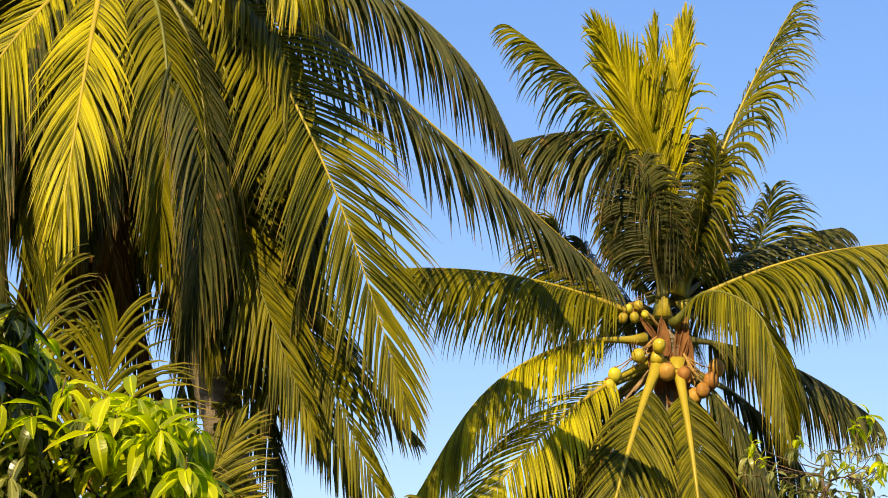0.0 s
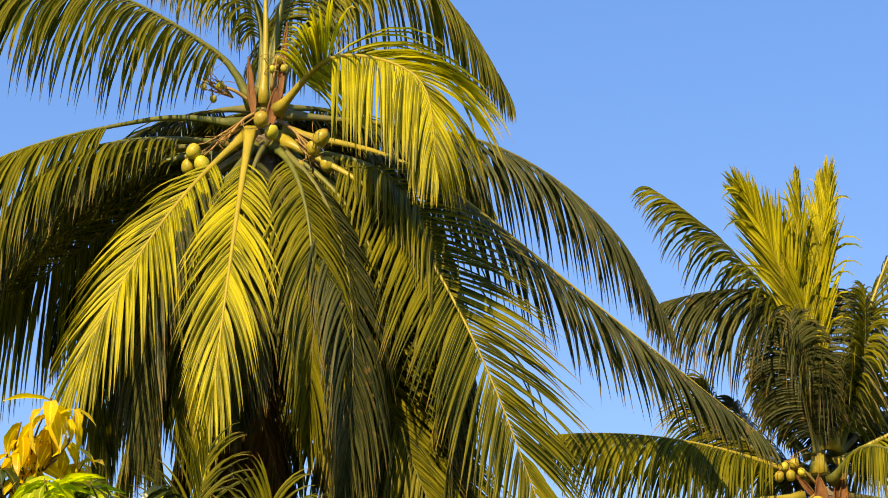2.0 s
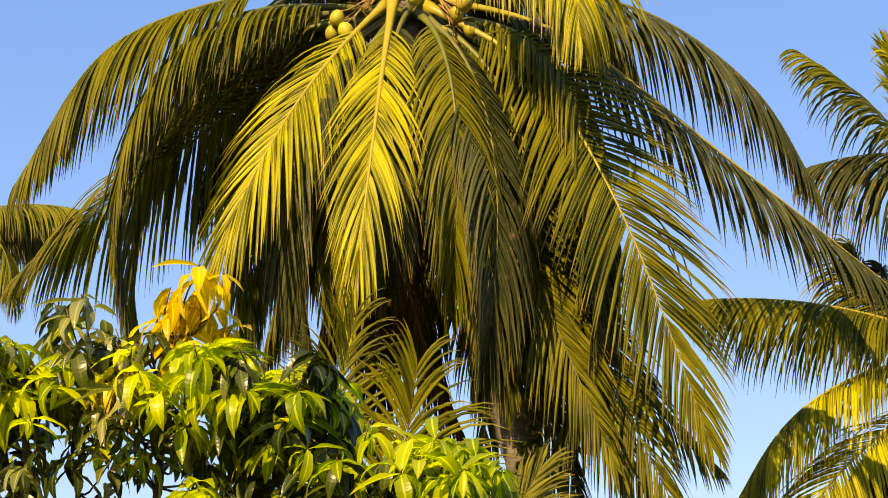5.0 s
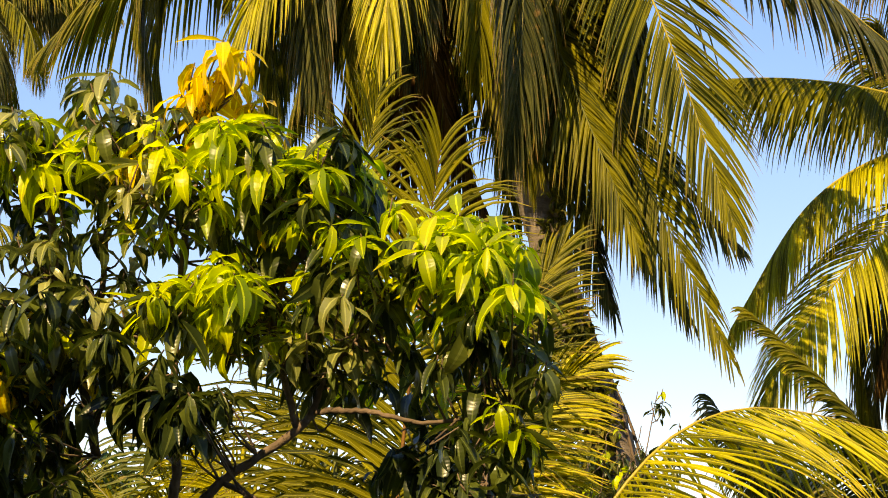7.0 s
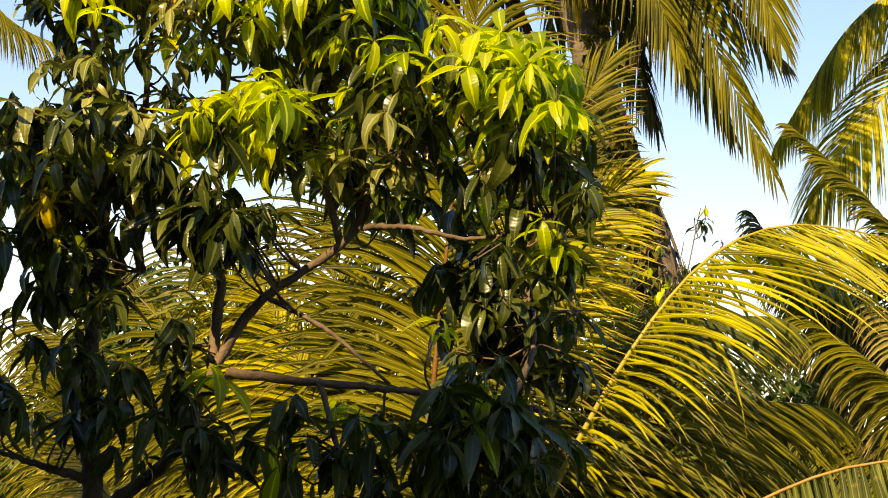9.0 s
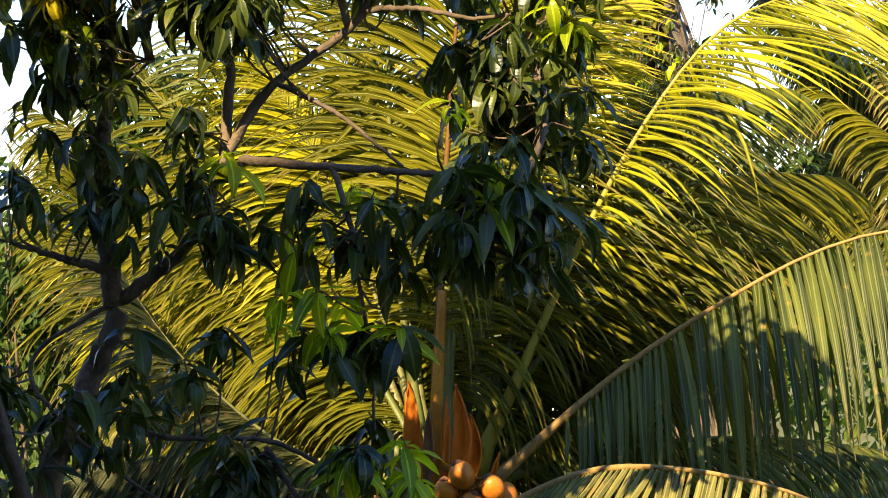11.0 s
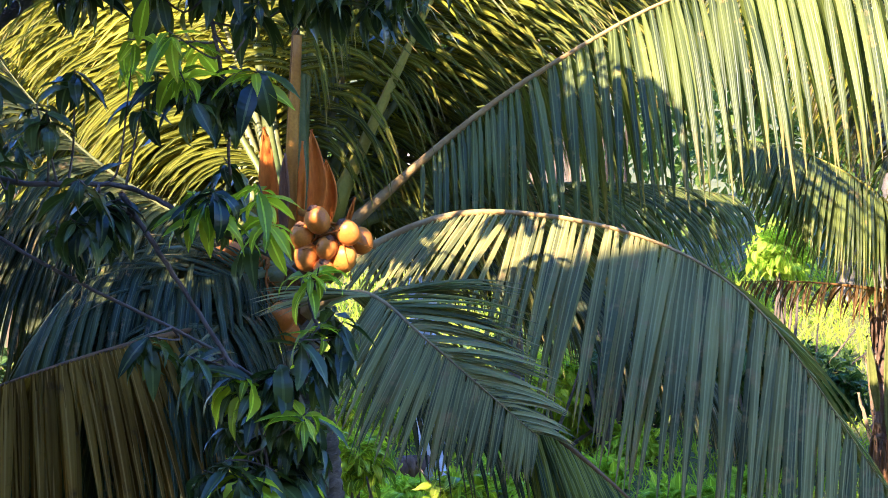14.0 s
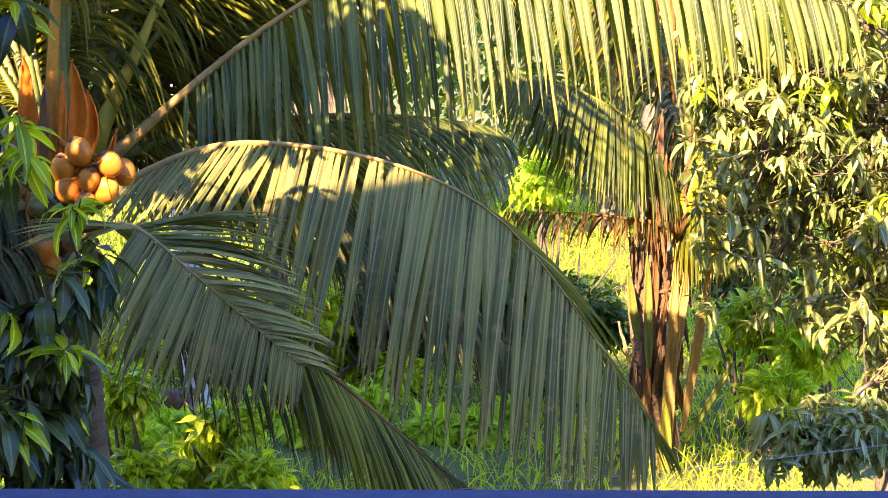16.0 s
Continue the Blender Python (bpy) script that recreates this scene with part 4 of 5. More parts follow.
# Yellow leaf colour makes these back fronds show as sunlit patches.
for k, end in enumerate(((-4.9, 16.8, 5.30), (-4.2, 17.0, 4.85), (-3.5, 16.9, 5.45), (-4.6, 17.2, 4.30))):
    foot = Vector((-1.66, 15.40, 3.20))
    frond(palm_c, foot, foot.lerp(Vector(end), 0.5) + Vector((0, 0.1, 0.3)), end, mat="yellow", stalk="green", droop=1.2, sag=0.5, leaf=1.2, bare=0.2, seed=k, pairs=100, wide=0.034)
bunch(palm_c, (-1.56, 14.90, 3.39), [(-1.34, 13.80, 3.46), (-1.15, 13.80, 3.38), (-1.45, 13.85, 3.35), (-1.28, 13.80, 3.28), (-1.18, 13.85, 3.21), (-1.31, 13.80, 3.13), (-1.08, 13.95, 3.31), (-1.42, 13.85, 3.22)], NUT_ORANGE, 0.76, 9, 7)
bunch(palm_c, (-1.66, 14.90, 3.18), [(-2.01, 14.60, 3.16), (-1.93, 14.60, 3.06), (-2.11, 14.70, 3.08), (-1.66, 14.50, 2.73), (-1.64, 14.60, 2.61), (-1.92, 14.70, 2.87)], NUT_ORANGE, 0.85, 9, 8)
sheath(palm_c, (-1.57, 14.90, 3.10), (-1.54, 14.90, 3.88), 0.032, SHEATH)
sheath(palm_c, (-1.45, 14.35, 3.30), (-1.42, 14.30, 4.00), 0.062, SHEATH, (0.05, 0, 0))
sheath(palm_c, (-1.37, 14.38, 3.30), (-1.33, 14.34, 3.80), 0.055, SHEATH, (0.04, 0, 0))
sheath(palm_c, (-1.35, 14.75, 3.15), (-1.17, 14.70, 3.51), 0.022, SHEATH, (0.03, 0, 0))
sheath(palm_c, (-1.41, 15.00, 3.24), (-1.43, 15.10, 3.75), 0.06, FIBRE)
sheath(palm_c, (-1.75, 14.90, 3.09), (-1.80, 14.90, 3.98), 0.075, SHEATH)
sheath(palm_c, (-1.68, 14.85, 3.20), (-1.66, 14.85, 3.80), 0.04, FIBRE)
sheath(palm_c, (-1.77, 14.80, 2.84), (-1.99, 14.70, 3.20), 0.09, SHEATH)
sheath(palm_c, (-1.63, 14.90, 2.62), (-1.52, 14.70, 3.12), 0.13, FIBRE)

# ---- ragged palm by the lawn ----
palm_d = thing("coconut_palm", (3.3, 19.0, 0), "ragged young coconut palm with a brown shaggy trunk beside the grass", "palm tree")
trunk(palm_d, [(3.20, 19, -0.1), (3.20, 19.00, 0.10), (3.19, 19.00, 0.93), (3.22, 19.00, 1.91)], 0.19, 0.14, BARK_BROWN, 24, 0.2, 0.12)
frond(palm_d, (3.43, 19.00, 1.90), (3.22, 18.90, 2.86), (1.75, 18.60, 3.60), mid2=(2.45, 18.70, 3.42), single=True, droop=1.4, sag=1.2, splay=1.5, mat="jade", stalk="yellow", bare=0.28, leaf=1.05, pairs=100, wide=0.044)
frond(palm_d, (3.40, 18.80, 2.17), (2.72, 18.60, 2.32), (1.80, 18.40, 2.39), droop=2.0, sag=1.2, mat="dead", stalk="brown", leaf=0.36, bare=0.05, pairs=44, wide=0.026, ragged=0.3, thick=0.022, curl=0.8)
frond(palm_d, (3.42, 19.00, 1.90), (3.64, 19.10, 2.75), (4.05, 19.30, 3.25), droop=1.2, sag=0.5, mat="yellow", leaf=0.95, pairs=60, bare=0.2)
frond(palm_d, (3.40, 19.00, 1.90), (3.58, 18.90, 2.35), (4.05, 18.70, 2.40), droop=1.6, sag=1.0, mat="green", leaf=0.9, pairs=60, bare=0.2)
frond(palm_d, (3.46, 19.00, 1.86), (3.75, 19.30, 2.89), (4.61, 19.80, 3.19), droop=2.0, sag=0.8, mat="green", leaf=1.24)
frond(palm_d, (3.29, 19.20, 2.20), (3.18, 19.30, 4.65), (2.80, 19.60, 7.40), droop=1.8, sag=0.5, mat="green", stalk="brown", leaf=1.0, bare=0.5, thick=0.05)
frond(palm_d, (3.39, 19.30, 2.20), (3.42, 19.40, 4.65), (3.60, 19.80, 7.20), droop=1.8, sag=0.5, mat="green", stalk="brown", leaf=1.0, bare=0.5, thick=0.045)
frond(palm_d, (3.53, 19.10, 1.99), (2.02, 19.60, 7.11), (1.23, 19.60, 7.91), droop=1.6, mat="green", leaf=0.76, bare=0.5)
for k, end in enumerate(((1.34, 20.00, 6.25), (1.77, 20.30, 5.80), (1.20, 20.20, 5.43), (2.04, 20.60, 6.39))):
    foot = Vector((3.51, 19.10, 1.99))
    over = foot.lerp(Vector(end), 0.6) + Vector((0.5, 0.2, 0.5))
    frond(palm_d, foot, over, end, mat=("green", "sage")[k % 2], droop=2.6, leaf=1.2, bare=0.25, seed=k)
frond(palm_d, (3.54, 19.20, 1.98), (2.34, 20.00, 5.03), (1.07, 20.40, 5.40), droop=3, mat="blue", leaf=1.24)
for a, b, r in (((3.28, 18.72, -0.10), (3.36, 18.75, 2.05), 0.075), ((3.44, 18.75, 0.35), (3.68, 18.70, 2.05), 0.06), ((3.46, 18.75, 0.25), (3.86, 18.60, 1.02), 0.045), ((3.26, 18.68, -0.19), (3.28, 18.70, 0.74), 0.08),
                ((3.12, 18.70, 0.95), (3.10, 18.74, 2.00), 0.055), ((3.02, 18.72, 1.20), (2.92, 18.70, 1.85), 0.05), ((3.34, 18.74, 0.90), (3.50, 18.76, 2.10), 0.06)):
    sheath(palm_d, a, b, r * 0.8, RACHIS["yellow" if r > 0.077 else "tan" if r > 0.055 else "green"], name="leaf_stalk")
RAG = random.Random(5)
for k in range(64):
    w, z = k * 2.4 + RAG.uniform(-0.5, 0.5), 0.1 + k * 0.038 + RAG.uniform(-0.06, 0.06)
    x0 = 3.17 + 0.002 * k
    rise = RAG.choice((0.5, 0.7, 0.9, -0.45, -0.6))
    foot = (x0 + 0.17 * math.cos(w), 19 + 0.17 * math.sin(w), z)
    out = RAG.uniform(0.2, 0.34)
    end = (x0 + out * math.cos(w + 0.2), 19 + out * math.sin(w + 0.2), max(0.05, z + rise * RAG.uniform(0.6, 1.1)))
    sheath(palm_d, foot, end, RAG.uniform(0.018, 0.045), RAG.choice((FIBRE, BARK_BROWN, FIBRE, BARK_BROWN, RACHIS["dead"])), name="leaf_base")

# ---- hazy palm far behind ----
palm_e = thing("coconut_palm", (4.9, 33, 0), "distant coconut palm with grey-green fronds in the shade", "palm tree")
trunk(palm_e, [(4.9, 33, -0.1), (4.9, 33, 4.0), (4.8, 33, 6.6)], 0.2, 0.14, BARK)
# Haze and shade on these fronds come from the grey-green leaf colours.
crown_fill(palm_e, (4.8, 33, 6.6), 12, 41, 3.8, (-2.2, 1.2), ("blue", "sage", "blue"), (90, 270), pairs=110)
crown_fill(palm_e, (4.8, 33, 6.5), 9, 42, 3.8, (1.0, 4.0), ("blue", "green"), (80, 290), pairs=110)

# ---- bare pale trunk ----
palm_p = thing("palm_trunk", (-0.3, 20.5, 0), "slender pale whitewashed palm trunk standing behind the fronds", "palm tree")
trunk(palm_p, [(-0.87, 20.50, -1.40), (-0.93, 20.50, 0.35), (-1.00, 20.50, 1.88), (-1.02, 20.50, 3.33), (-1.07, 20.50, 3.45)], 0.14, 0.12, BARK_PALE)

# ---- mango tree ----
mango = thing("mango_tree", (-3.45, 11.6, 0), "mango tree with drooping leaf rosettes, young lime-green tips in the sun", "tree")
BOUGHS = [
    limb(mango, [(-3.45, 11.6, -0.1), (-3.44, 11.5, 1.6), (-3.40, 11.40, 3.02), (-3.32, 11.40, 3.76), (-3.15, 11.40, 4.12), (-2.92, 11.40, 4.62)], 0.11, 0.06, name="trunk"),
    limb(mango, [(-2.96, 11.40, 4.65), (-3.00, 11.40, 5.25), (-3.01, 11.50, 5.71), (-2.97, 11.50, 6.45), (-3.09, 11.60, 7.41)], 0.06, 0.02),
    limb(mango, [(-2.91, 11.40, 4.68), (-2.55, 11.40, 4.97), (-2.31, 11.40, 5.46), (-2.08, 11.40, 5.79), (-1.63, 11.40, 6.11), (-1.49, 11.40, 6.40), (-1.01, 11.50, 6.99)], 0.04, 0.012),
    limb(mango, [(-2.34, 11.40, 5.43), (-2.32, 11.50, 5.89), (-2.36, 11.60, 6.03), (-2.37, 11.70, 6.91), (-2.28, 11.80, 7.70)], 0.032, 0.012),
    limb(mango, [(-2.24, 11.30, 5.40), (-1.74, 11.20, 5.35), (-1.27, 11.20, 5.31), (-1.04, 11.20, 5.28), (-0.60, 11.20, 5.23)], 0.026, 0.010),
    limb(mango, [(-2.05, 11.40, 5.81), (-1.69, 11.20, 5.62), (-1.35, 11.10, 5.34)], 0.016, 0.008),
    limb(mango, [(-1.60, 11.40, 6.18), (-1.29, 11.30, 6.17), (-0.96, 11.30, 6.11), (-0.52, 11.30, 6.17)], 0.018, 0.008),
    limb(mango, [(-1.74, 11.20, 5.37), (-1.61, 11.10, 4.99), (-1.63, 11.10, 4.99), (-1.53, 11.00, 4.44), (-1.51, 11.00, 4.01)], 0.016, 0.008),
    limb(mango, [(-3.18, 11.40, 4.17), (-2.70, 11.20, 3.97), (-2.08, 11.10, 3.94), (-1.69, 11.00, 3.77), (-1.20, 11.00, 3.51), (-1.09, 11.00, 3.24)], 0.017, 0.008),
    limb(mango, [(-2.97, 11.40, 4.83), (-3.16, 11.20, 4.90), (-3.45, 11.20, 4.99)], 0.03, 0.012),
    limb(mango, [(-2.09, 11.10, 3.91), (-1.84, 11.00, 3.54), (-1.43, 10.90, 2.88), (-1.32, 10.90, 2.41)], 0.016, 0.008),
    limb(mango, [(-2.73, 11.40, 5.94), (-2.86, 11.50, 6.50), (-2.78, 11.60, 6.84), (-2.73, 11.70, 7.46), (-2.28, 11.80, 7.89)], 0.028, 0.010),
    limb(mango, [(-1.66, 11.40, 6.09), (-1.81, 11.50, 6.68), (-1.66, 11.60, 7.17), (-1.62, 11.70, 7.64)], 0.022, 0.008),
    limb(mango, [(-2.94, 11.40, 4.68), (-3.39, 11.30, 4.30), (-2.75, 11.20, 3.67), (-1.39, 11.10, 2.91), (-1.33, 11.00, 2.28)], 0.014, 0.007),
]
S = 11.5 / 3853
CLUSTERS = [
    ((-3.10, 11.60, 7.67), (130 * S, 0.5, 80 * S), 15, 0.55, 0.02, 10, 0.4),
    ((-2.75, 11.70, 7.94), (70 * S, 0.4, 50 * S), 8, 0.2, 0.04, 9, 0.4),
    ((-2.15, 11.80, 8.14), (55 * S, 0.2, 45 * S), 5, 0.2, 0.9, 8),
    ((-2.35, 11.80, 7.94), (45 * S, 0.2, 35 * S), 3, 0.3, 0.7, 8),
    ((-2.65, 11.50, 7.64), (60 * S, 0.2, 40 * S), 4, 0.5, 0.7, 8),
    ((-1.99, 11.40, 7.51), (150 * S, 0.4, 80 * S), 20, 0.8, 0.05, 11),
    ((-1.48, 11.50, 7.62), (90 * S, 0.4, 50 * S), 10, 0.7, 0.05, 10),
    ((-0.75, 11.20, 7.05), (100 * S, 0.3, 60 * S), 11, 1.0, 0.0, 11),
    ((-0.68, 11.10, 6.80), (70 * S, 0.3, 60 * S), 7, 0.9, 0.0, 10),
    ((-1.51, 11.60, 7.13), (200 * S, 0.6, 110 * S), 26, 0.5, 0.05, 9, 0.3),
    ((-2.14, 11.20, 6.80), (110 * S, 0.3, 70 * S), 11, 0.85, 0.02, 11),
    ((-2.79, 11.60, 7.15), (170 * S, 0.5, 130 * S), 18, 0.3, 0.08, 8, 0.4),
    ((-2.85, 11.40, 6.62), (170 * S, 0.5, 90 * S), 18, 0.15, 0.03, 10, 0.4),
    ((-2.27, 11.00, 6.24), (100 * S, 0.3, 60 * S), 10, 0.0, 0.0, 12),
    ((-1.46, 11.50, 6.75), (220 * S, 0.5, 110 * S), 24, 0.5, 0.04, 9, 0.3),
    ((-0.59, 11.20, 6.55), (110 * S, 0.3, 90 * S), 9, 0.1, 0.0, 10),
    ((-0.57, 11.20, 6.07), (70 * S, 0.3, 60 * S), 5, 0.15, 0.0, 10),
    ((-3.12, 11.30, 6.39), (120 * S, 0.4, 80 * S), 11, 0.35, 0.25, 10),
    ((-3.07, 11.30, 5.69), (180 * S, 0.5, 130 * S), 8, 0.05, 0.01, 10),
    ((-2.73, 11.20, 5.27), (150 * S, 0.4, 80 * S), 4, 0.05, 0.0, 10),
    ((-0.94, 11.10, 5.51), (80 * S, 0.3, 60 * S), 2, 0.05, 0.0, 9),
    ((-1.04, 11.10, 5.06), (200 * S, 0.4, 90 * S), 14, 0.0, 0.0, 10),
    ((-1.85, 11.00, 4.52), (60 * S, 0.2, 60 * S), 2, 0.7, 0.0, 9),
    ((-1.67, 11.00, 4.59), (80 * S, 0.3, 70 * S), 4, 0.4, 0.0, 9),
    ((-1.50, 10.90, 3.87), (80 * S, 0.3, 70 * S), 5, 0.2, 0.0, 11),
    ((-1.41, 11.00, 4.44), (70 * S, 0.3, 60 * S), 3, 0.0, 0.0, 10),
    ((-2.94, 11.20, 4.18), (200 * S, 0.5, 120 * S), 9, 0.0, 0.0, 10),
    ((-2.27, 11.00, 3.87), (120 * S, 0.3, 60 * S), 5, 0.0, 0.0, 10),
    ((-2.37, 11.20, 5.18), (200 * S, 0.4, 90 * S), 6, 0.05, 0.0, 8),
    ((-1.83, 10.90, 3.21), (60 * S, 0.2, 40 * S), 2, 0.0, 0.0, 11),
    ((-1.05, 10.90, 3.20), (60 * S, 0.2, 120 * S), 5, 0.0, 0.0, 9),
    ((-1.28, 10.90, 2.91), (60 * S, 0.2, 60 * S), 5, 0.25, 0.0, 9),
    ((-1.43, 10.90, 2.53), (80 * S, 0.3, 70 * S), 7, 0.1, 0.0, 10),
    ((-1.32, 11.00, 2.81), (70 * S, 0.3, 100 * S), 7, 0.08, 0.0, 10),
    ((-1.33, 11.00, 2.28), (80 * S, 0.3, 80 * S), 7, 0.05, 0.0, 10),
]
CLUSTERS += [
    ((-3.29, 11.30, 6.05), (110 * S, 0.4, 100 * S), 6, 0.1, 0.02, 10),
    ((-3.40, 11.40, 6.71), (90 * S, 0.4, 90 * S), 9, 0.3, 0.1, 9, 0.4),
    ((-3.18, 11.20, 5.21), (130 * S, 0.4, 90 * S), 2, 0.05, 0.0, 10),
    ((-0.87, 11.00, 5.11), (130 * S, 0.3, 90 * S), 7, 0.0, 0.0, 10),
    ((-1.96, 11.10, 5.04), (110 * S, 0.3, 70 * S), 4, 0.05, 0.0, 9),
    ((-1.13, 11.00, 2.45), (50 * S, 0.3, 130 * S), 8, 0.1, 0.0, 10),
]
# Hidden inner foliage, added to shade the upper right frond of the low palm.
CLUSTERS += [((-0.95, 12.1, 6.4), (0.5, 0.4, 0.45), 10, 0.1, 0.0, 10), ((-0.85, 12.0, 5.8), (0.45, 0.4, 0.4), 16, 0.0, 0.0, 10)]
# Unseen foliage added left of the view to cast shade on tree and fronds.
CLUSTERS += [((-5.2, 11.6, 4.4), (0.9, 0.8, 0.9), 45, 0.0, 0.0, 10), ((-4.6, 12.0, 3.4), (0.8, 0.7, 0.8), 35, 0.0, 0.0, 10), ((-5.8, 10.8, 5.2), (0.9, 0.8, 0.9), 40, 0.1, 0.0, 10)]
CLUSTERS += [((-5.0, 10.6, 6.6), (0.8, 0.7, 0.8), 45, 0.1, 0.0, 10), ((-3.95, 9.6, 6.9), (0.6, 0.8, 0.9), 60, 0.1, 0.0, 10), ((-3.5, 10.6, 4.2), (0.5, 0.7, 0.9), 14, 0.0, 0.0, 10), ((-4.3, 9.8, 4.6), (0.8, 1.0, 1.2), 50, 0.1, 0.0, 10)]
# Limbs added only to carry the unseen shading foliage.
BOUGHS += [limb(mango, [(-3.42, 11.5, 1.9), (-3.2, 10.8, 3.4), (-3.9, 9.7, 6.6)], 0.06, 0.02), limb(mango, [(-3.42, 11.5, 2.2), (-3.6, 10.5, 3.4), (-4.3, 9.8, 4.6)], 0.05, 0.02), limb(mango, [(-3.42, 11.5, 2.0), (-4.0, 11.7, 3.1), (-5.3, 11.4, 4.5)], 0.05, 0.02)]
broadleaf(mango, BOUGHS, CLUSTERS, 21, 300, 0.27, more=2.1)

# ---- second mango tree ----
mango_2 = thing("mango_tree", (5.0, 17.5, 0), "leafy mango tree in full sun at the edge of the grass", "tree")
BOUGHS = [
    limb(mango_2, [(5.0, 17.5, -0.1), (4.95, 17.5, 1.2), (4.9, 17.5, 2.4), (5.0, 17.6, 4.0), (5.1, 17.7, 6.3)], 0.14, 0.03, name="trunk"),
    limb(mango_2, [(4.95, 17.5, 1.4), (4.5, 17.2, 2.2), (4.1, 17.0, 3.2)], 0.05, 0.015),
    limb(mango_2, [(4.92, 17.5, 2.0), (5.5, 17.1, 3.2), (5.9, 17.0, 4.4)], 0.05, 0.015),
    limb(mango_2, [(4.95, 17.5, 3.4), (4.4, 17.4, 4.6), (4.2, 17.4, 5.6)], 0.04, 0.012),
    limb(mango_2, [(4.95, 17.5, 0.9), (4.5, 16.4, 1.3), (4.0, 15.7, 1.2)], 0.03, 0.012),
]
CLUSTERS = [
    ((4.6, 17.3, 3.3), (1.25, 0.9, 1.6), 330, 0.07, 0.0, 9),
    ((3.75, 17.0, 3.4), (0.6, 0.5, 0.9), 90, 0.07, 0.0, 9),
    ((3.98, 15.6, 1.10), (0.50, 0.35, 0.25), 50, 0.0, 0.0, 9),
    ((4.7, 17.5, 6.6), (1.0, 0.8, 0.9), 120, 0.07, 0.0, 9),
    ((4.4, 17.4, 5.2), (0.9, 0.6, 0.8), 80, 0.2, 0.0, 9),
    ((4.95, 16.9, 2.0), (0.55, 0.6, 0.8), 80, 0.25, 0.0, 9),
]
broadleaf(mango_2, BOUGHS, CLUSTERS, 33, 200, 0.21, more=2.2, old="sunny")

mango_3 = thing("mango_tree", (7.0, 26.0, 0), "tall mango tree rising behind the palms, sunlight put into its leaf colour", "tree")
BOUGHS = [limb(mango_3, [(7.0, 26, -0.1), (7.05, 26, 3.0), (6.9, 26, 6.0), (7.0, 26, 9.0)], 0.2, 0.04, name="trunk"),
          limb(mango_3, [(7.0, 26, 4.5), (6.3, 25.7, 6.5), (5.9, 25.5, 8.2)], 0.06, 0.02), limb(mango_3, [(7.0, 26, 5.0), (7.8, 25.7, 7.0), (8.2, 25.6, 8.6)], 0.06, 0.02)]
broadleaf(mango_3, BOUGHS, [((7.0, 25.6, 8.7), (1.5, 0.9, 1.2), 150, 0.1, 0.0, 9), ((6.6, 25.6, 7.0), (1.6, 0.9, 1.2), 130, 0.1, 0.0, 9)], 44, 0, 0.22, old="sunny")

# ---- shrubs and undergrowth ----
# Added shrubs: dark leaf colour stands in for deep shade at the left.
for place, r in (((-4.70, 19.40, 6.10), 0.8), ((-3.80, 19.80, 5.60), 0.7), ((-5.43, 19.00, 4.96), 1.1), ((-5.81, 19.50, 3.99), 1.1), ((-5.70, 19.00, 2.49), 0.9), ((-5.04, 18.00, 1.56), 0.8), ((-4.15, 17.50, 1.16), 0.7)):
    bush(place, (r * 1.1, r, r), int(1100 * r + 200), 0.17, SHRUB, "added leafy shrub behind the low palm, shade put into its dark leaves", group="shrubs")
slender = thing("slender_tree", (-0.1, 21.0, 0), "dark thin-leaved tree with bare twigs rising behind the palm fronds", "tree")
STEMS = [limb(slender, [(-0.1, 21, -0.1), (-0.15, 21, 3.0), (-0.06, 21, 5.6)], 0.09, 0.04, name="trunk")]
for end in ((0.43, 21.0, 7.36), (0.27, 20.9, 7.02), (0.59, 21.1, 6.92), (-0.06, 20.9, 6.85), (-0.54, 21.0, 6.70), (0.21, 20.8, 6.66), (-0.33, 21.2, 6.50), (0.75, 21.2, 6.35), (0.10, 20.7, 6.25)):
    STEMS.append(limb(slender, [(-0.08, 21, 4.9 + 0.2 * end[0]), ((end[0] - 0.2) * 0.6, 21, 5.9), end], 0.014, 0.004))
broadleaf(slender, STEMS, [((0.0, 21.0, 6.2), (0.6, 0.5, 0.6), 130, 0.0, 0.0, 8), ((0.35, 21.0, 6.70), (0.28, 0.2, 0.35), 22, 0.0, 0.0, 5), ((0.43, 21.0, 7.26), (0.07, 0.06, 0.14), 6, 0.0, 0.0, 3), ((0.58, 21.1, 6.85), (0.08, 0.06, 0.10), 6, 0.0, 0.0, 3), ((0.1, 21.0, 5.3), (0.8, 0.5, 0.7), 130, 0.0, 0.0, 9)], 51, 0, 0.16, twig=0.005)
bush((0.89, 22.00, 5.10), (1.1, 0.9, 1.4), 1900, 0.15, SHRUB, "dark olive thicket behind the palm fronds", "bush")
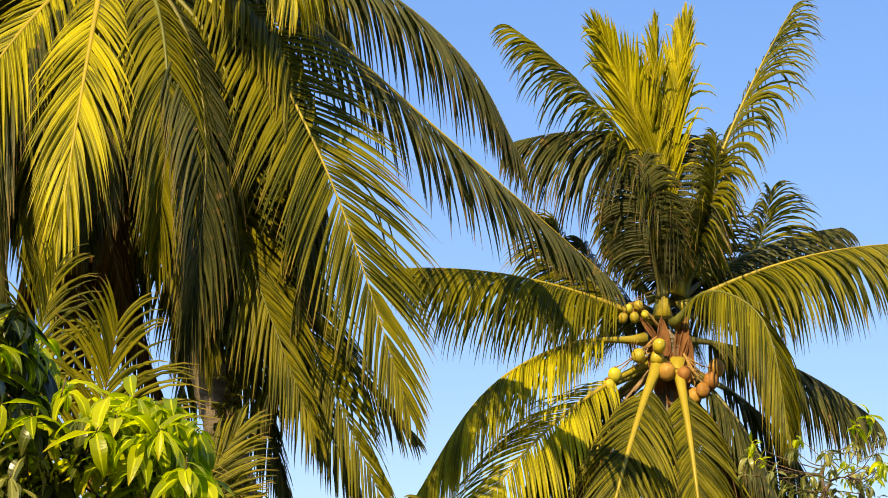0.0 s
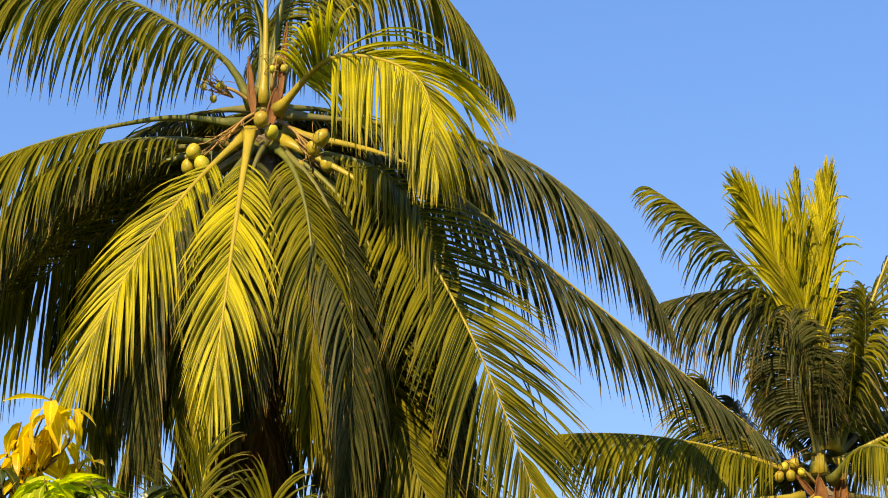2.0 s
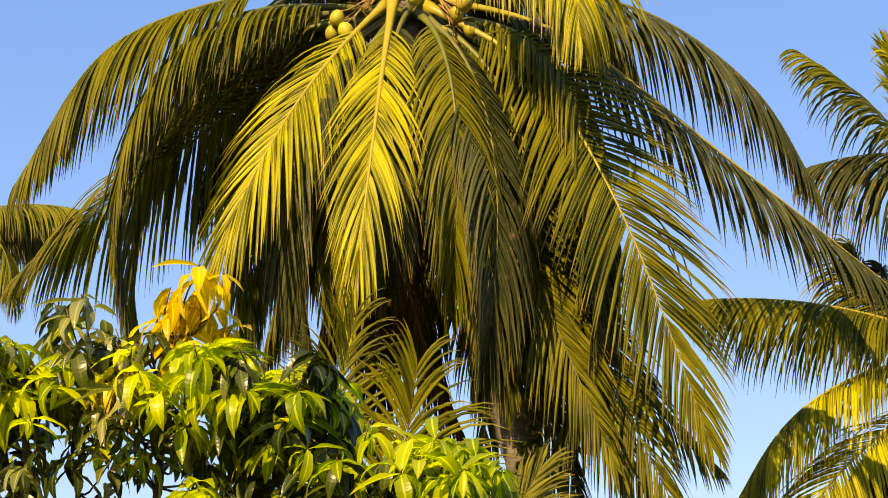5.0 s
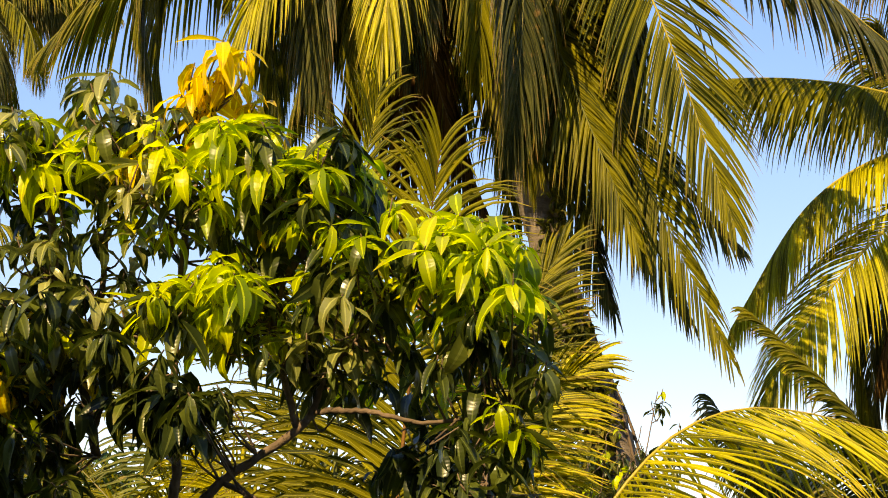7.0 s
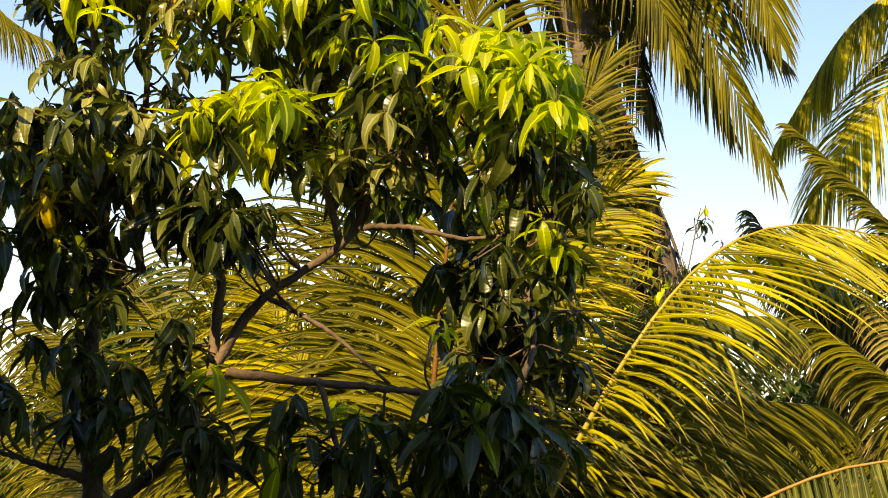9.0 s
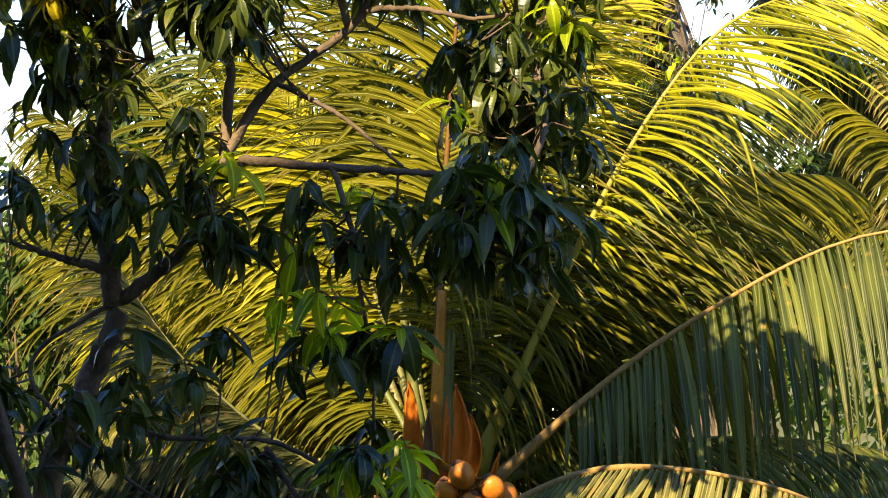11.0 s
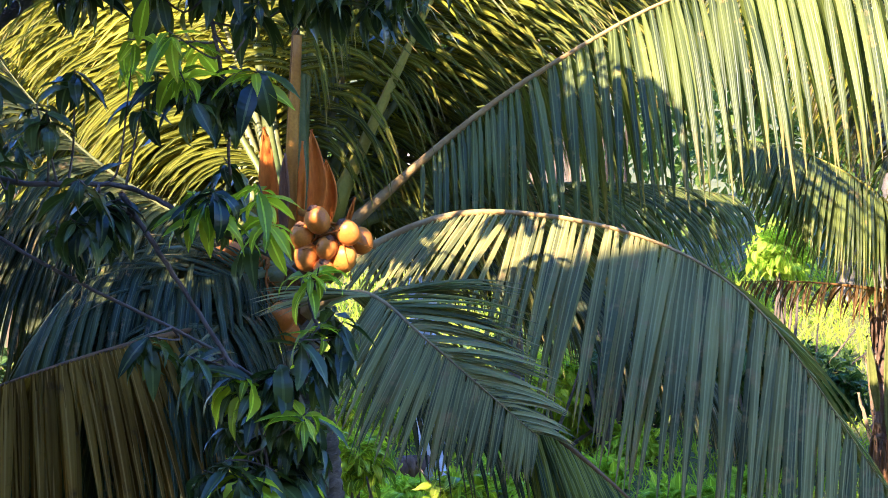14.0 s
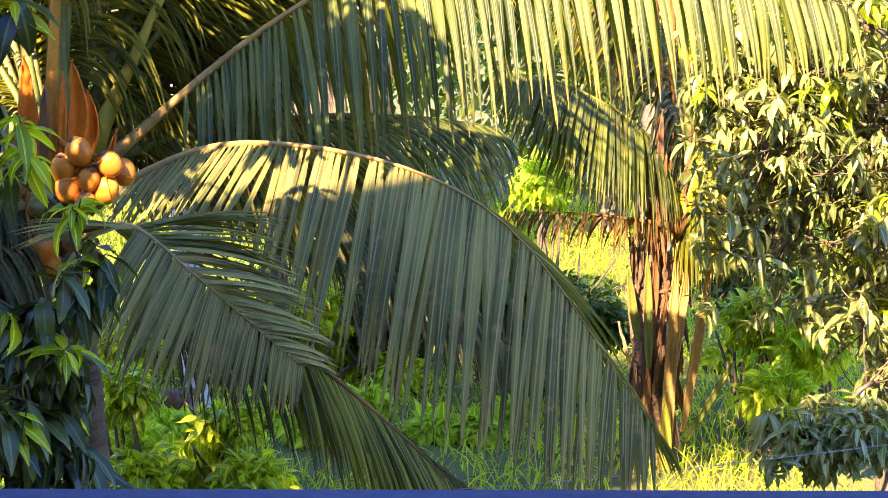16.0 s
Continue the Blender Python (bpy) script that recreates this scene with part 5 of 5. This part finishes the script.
for place, r in (
    ((-1.46, 19.00, 0.18), 0.42),
    ((-0.95, 18.60, 0.10), 0.4),
    ((-0.51, 19.00, 0.09), 0.35),
    ((-1.84, 20.50, 0.17), 0.4),
    ((-1.16, 19.80, 0.13), 0.35),
    ((0.61, 23.00, 0.31), 0.45),
    ((1.05, 22.00, 0.21), 0.35),
    ((1.30, 20.00, 0.04), 0.3),
    ((2.12, 21.00, -0.19), 0.35),
    ((2.81, 22.00, -0.21), 0.4),
    ((0.66, 21.00, 0.04), 0.35),
    ((4.80, 23.00, 0.06), 0.4),
    ((4.33, 19.00, 0.60), 0.4),
    ((4.81, 19.50, 1.02), 0.5),
    ((4.77, 20.50, 0.76), 0.5),
    ((2.79, 24.00, 1.94), 0.4),
    ((1.70, 20.00, -0.02), 0.3),
    ((0.20, 20.00, 0.12), 0.3),
    ((-0.28, 21.00, 0.05), 0.35),
):
    bush(place, (r, r, r * 0.85), int(800 * r + 150), 0.19, BUSH, "undergrowth bush on the grass, sunlight put into its bright green", group="undergrowth")

# More added shrubs, covering bright lawn with shade-toned leaves.
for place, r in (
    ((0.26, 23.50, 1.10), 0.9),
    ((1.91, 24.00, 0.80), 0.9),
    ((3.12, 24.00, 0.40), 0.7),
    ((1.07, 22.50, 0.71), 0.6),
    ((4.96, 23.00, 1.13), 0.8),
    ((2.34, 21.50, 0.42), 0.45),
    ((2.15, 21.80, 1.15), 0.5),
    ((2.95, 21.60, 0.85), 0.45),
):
    bush(place, (r * 1.2, r, r * 0.9), int(1100 * r + 200), 0.17, SHRUB, "added leafy shrub behind the low palm, shade put into its dark leaves", group="shrubs")
# Bright young-leaf colour supplies the sunlight these shaded seedlings lack.
for place, r in (
    ((-1.36, 23.50, 0.05), 0.45),
    ((-0.60, 22.50, -0.11), 0.45),
    ((-1.49, 18.60, 0.84), 0.34),
    ((-0.58, 18.20, 0.57), 0.4),
    ((-1.27, 17.60, 0.30), 0.4),
    ((-0.34, 17.60, 0.28), 0.4),
    ((4.33, 20.00, 1.14), 0.4),
    ((-1.75, 22.50, 0.55), 0.6),
    ((-0.75, 22.80, 0.60), 0.6),
    ((0.15, 22.40, 0.80), 0.6),
):
    bush(place, (r, r, r * 0.8), int(900 * r + 120), 0.18, LEAF["lime", False], "broad-leaved seedling, lime-green leaf colour standing in for sun", group="seedlings")

log = thing("fallen_log", (-0.9, 20.2, 0), "brown weathered fallen log lying in the undergrowth", "log")
limb(log, [(-1.52, 20.20, 0.10), (-1.28, 20.20, 0.34), (-0.99, 20.30, 0.37)], 0.13, 0.11, BARK_BROWN, "log_wood")

# ---- far woods ----
def far_woods():
    rng = np.random.default_rng(8)
    made = []
    for k in range(90):
        x, y = rng.uniform(-17, 17), rng.uniform(29, 44)
        h = rng.uniform(4.4, 6.2) + (1.2 if x > 0 else 0.0)
        made += scatter_leaves(rng, (x, y, h * 0.5), (rng.uniform(1.2, 2.2), 1.2, h * 0.55), 420, 0.26, hollow=0.55)
    small = leaf_mesh(1.0, 0.3, 0.6, 0.3, 0, 3)
    v = np.concatenate([small[0] @ m[:, :3].T + m[:, 3] for m in made])
    f = (np.array(small[1])[None] + (np.arange(len(made)) * len(small[0]))[:, None, None]).reshape(-1, 4)
    tagged(mesh_object("far_woods", v, f, WOODS, np.tile(small[2], (len(made), 1))), "belt of far sunlit green woods behind the palms", "woods", kind="stuff")


far_woods()

# ---- balcony ----
def box(name, lo, hi, mat, bevel=0.01):
    bm = bmesh.new()
    bmesh.ops.create_cube(bm, size=1.0)
    for v in bm.verts:
        v.co = Vector([(lo[k] + hi[k]) / 2 + v.co[k] * (hi[k] - lo[k]) for k in range(3)])
    bmesh.ops.bevel(bm, geom=bm.edges[:], offset=bevel, segments=3, affect="EDGES")
    me = bpy.data.meshes.new(name)
    bm.to_mesh(me)
    bm.free()
    me.materials.append(mat)
    return new(name, me)


parapet = thing("balcony_rail", (0, 1.6, 3.4), "blue-grey painted balcony rail on a low wall", "railing")
under(box("low_wall", (-3, 1.62, 3.4), (3, 1.74, 4.45), PLASTER), parapet)
under(box("rail", (-3, 1.60, 4.453), (3, 1.78, 4.514), METAL, 0.02), parapet)
parapet.rotation_euler.z = radians(-4.5)
parapet.location.z = 3.406
tagged(box("floor", (-3, -1.2, 3.2), (3, 2.05, 3.402), PLASTER), "plain plastered balcony floor slab", "floor", kind="structure")

# Unseen wall; its top edge is set by where its shadow should end.
house = box("wall_south", (-26, -6, -0.1), (11, -1.6, 17.0), PLASTER)
tagged(house, "unseen plain house wall behind the balcony, its height set to shade the garden", "wall", kind="structure")

wire = thing("wire", (1.19, 14.00, 1.18), "thin grey wire strung across the garden", "wire")
p = smooth_path([(-0.08, 14.00, 1.11), (1.19, 14.00, 1.17), (2.10, 14.00, 1.23), (3.05, 14.00, 1.32), (4.47, 14.00, 1.47)], 40)
under(mesh_object("strand", *tube(p, np.full(40, 0.003), 5), WIRE), wire)
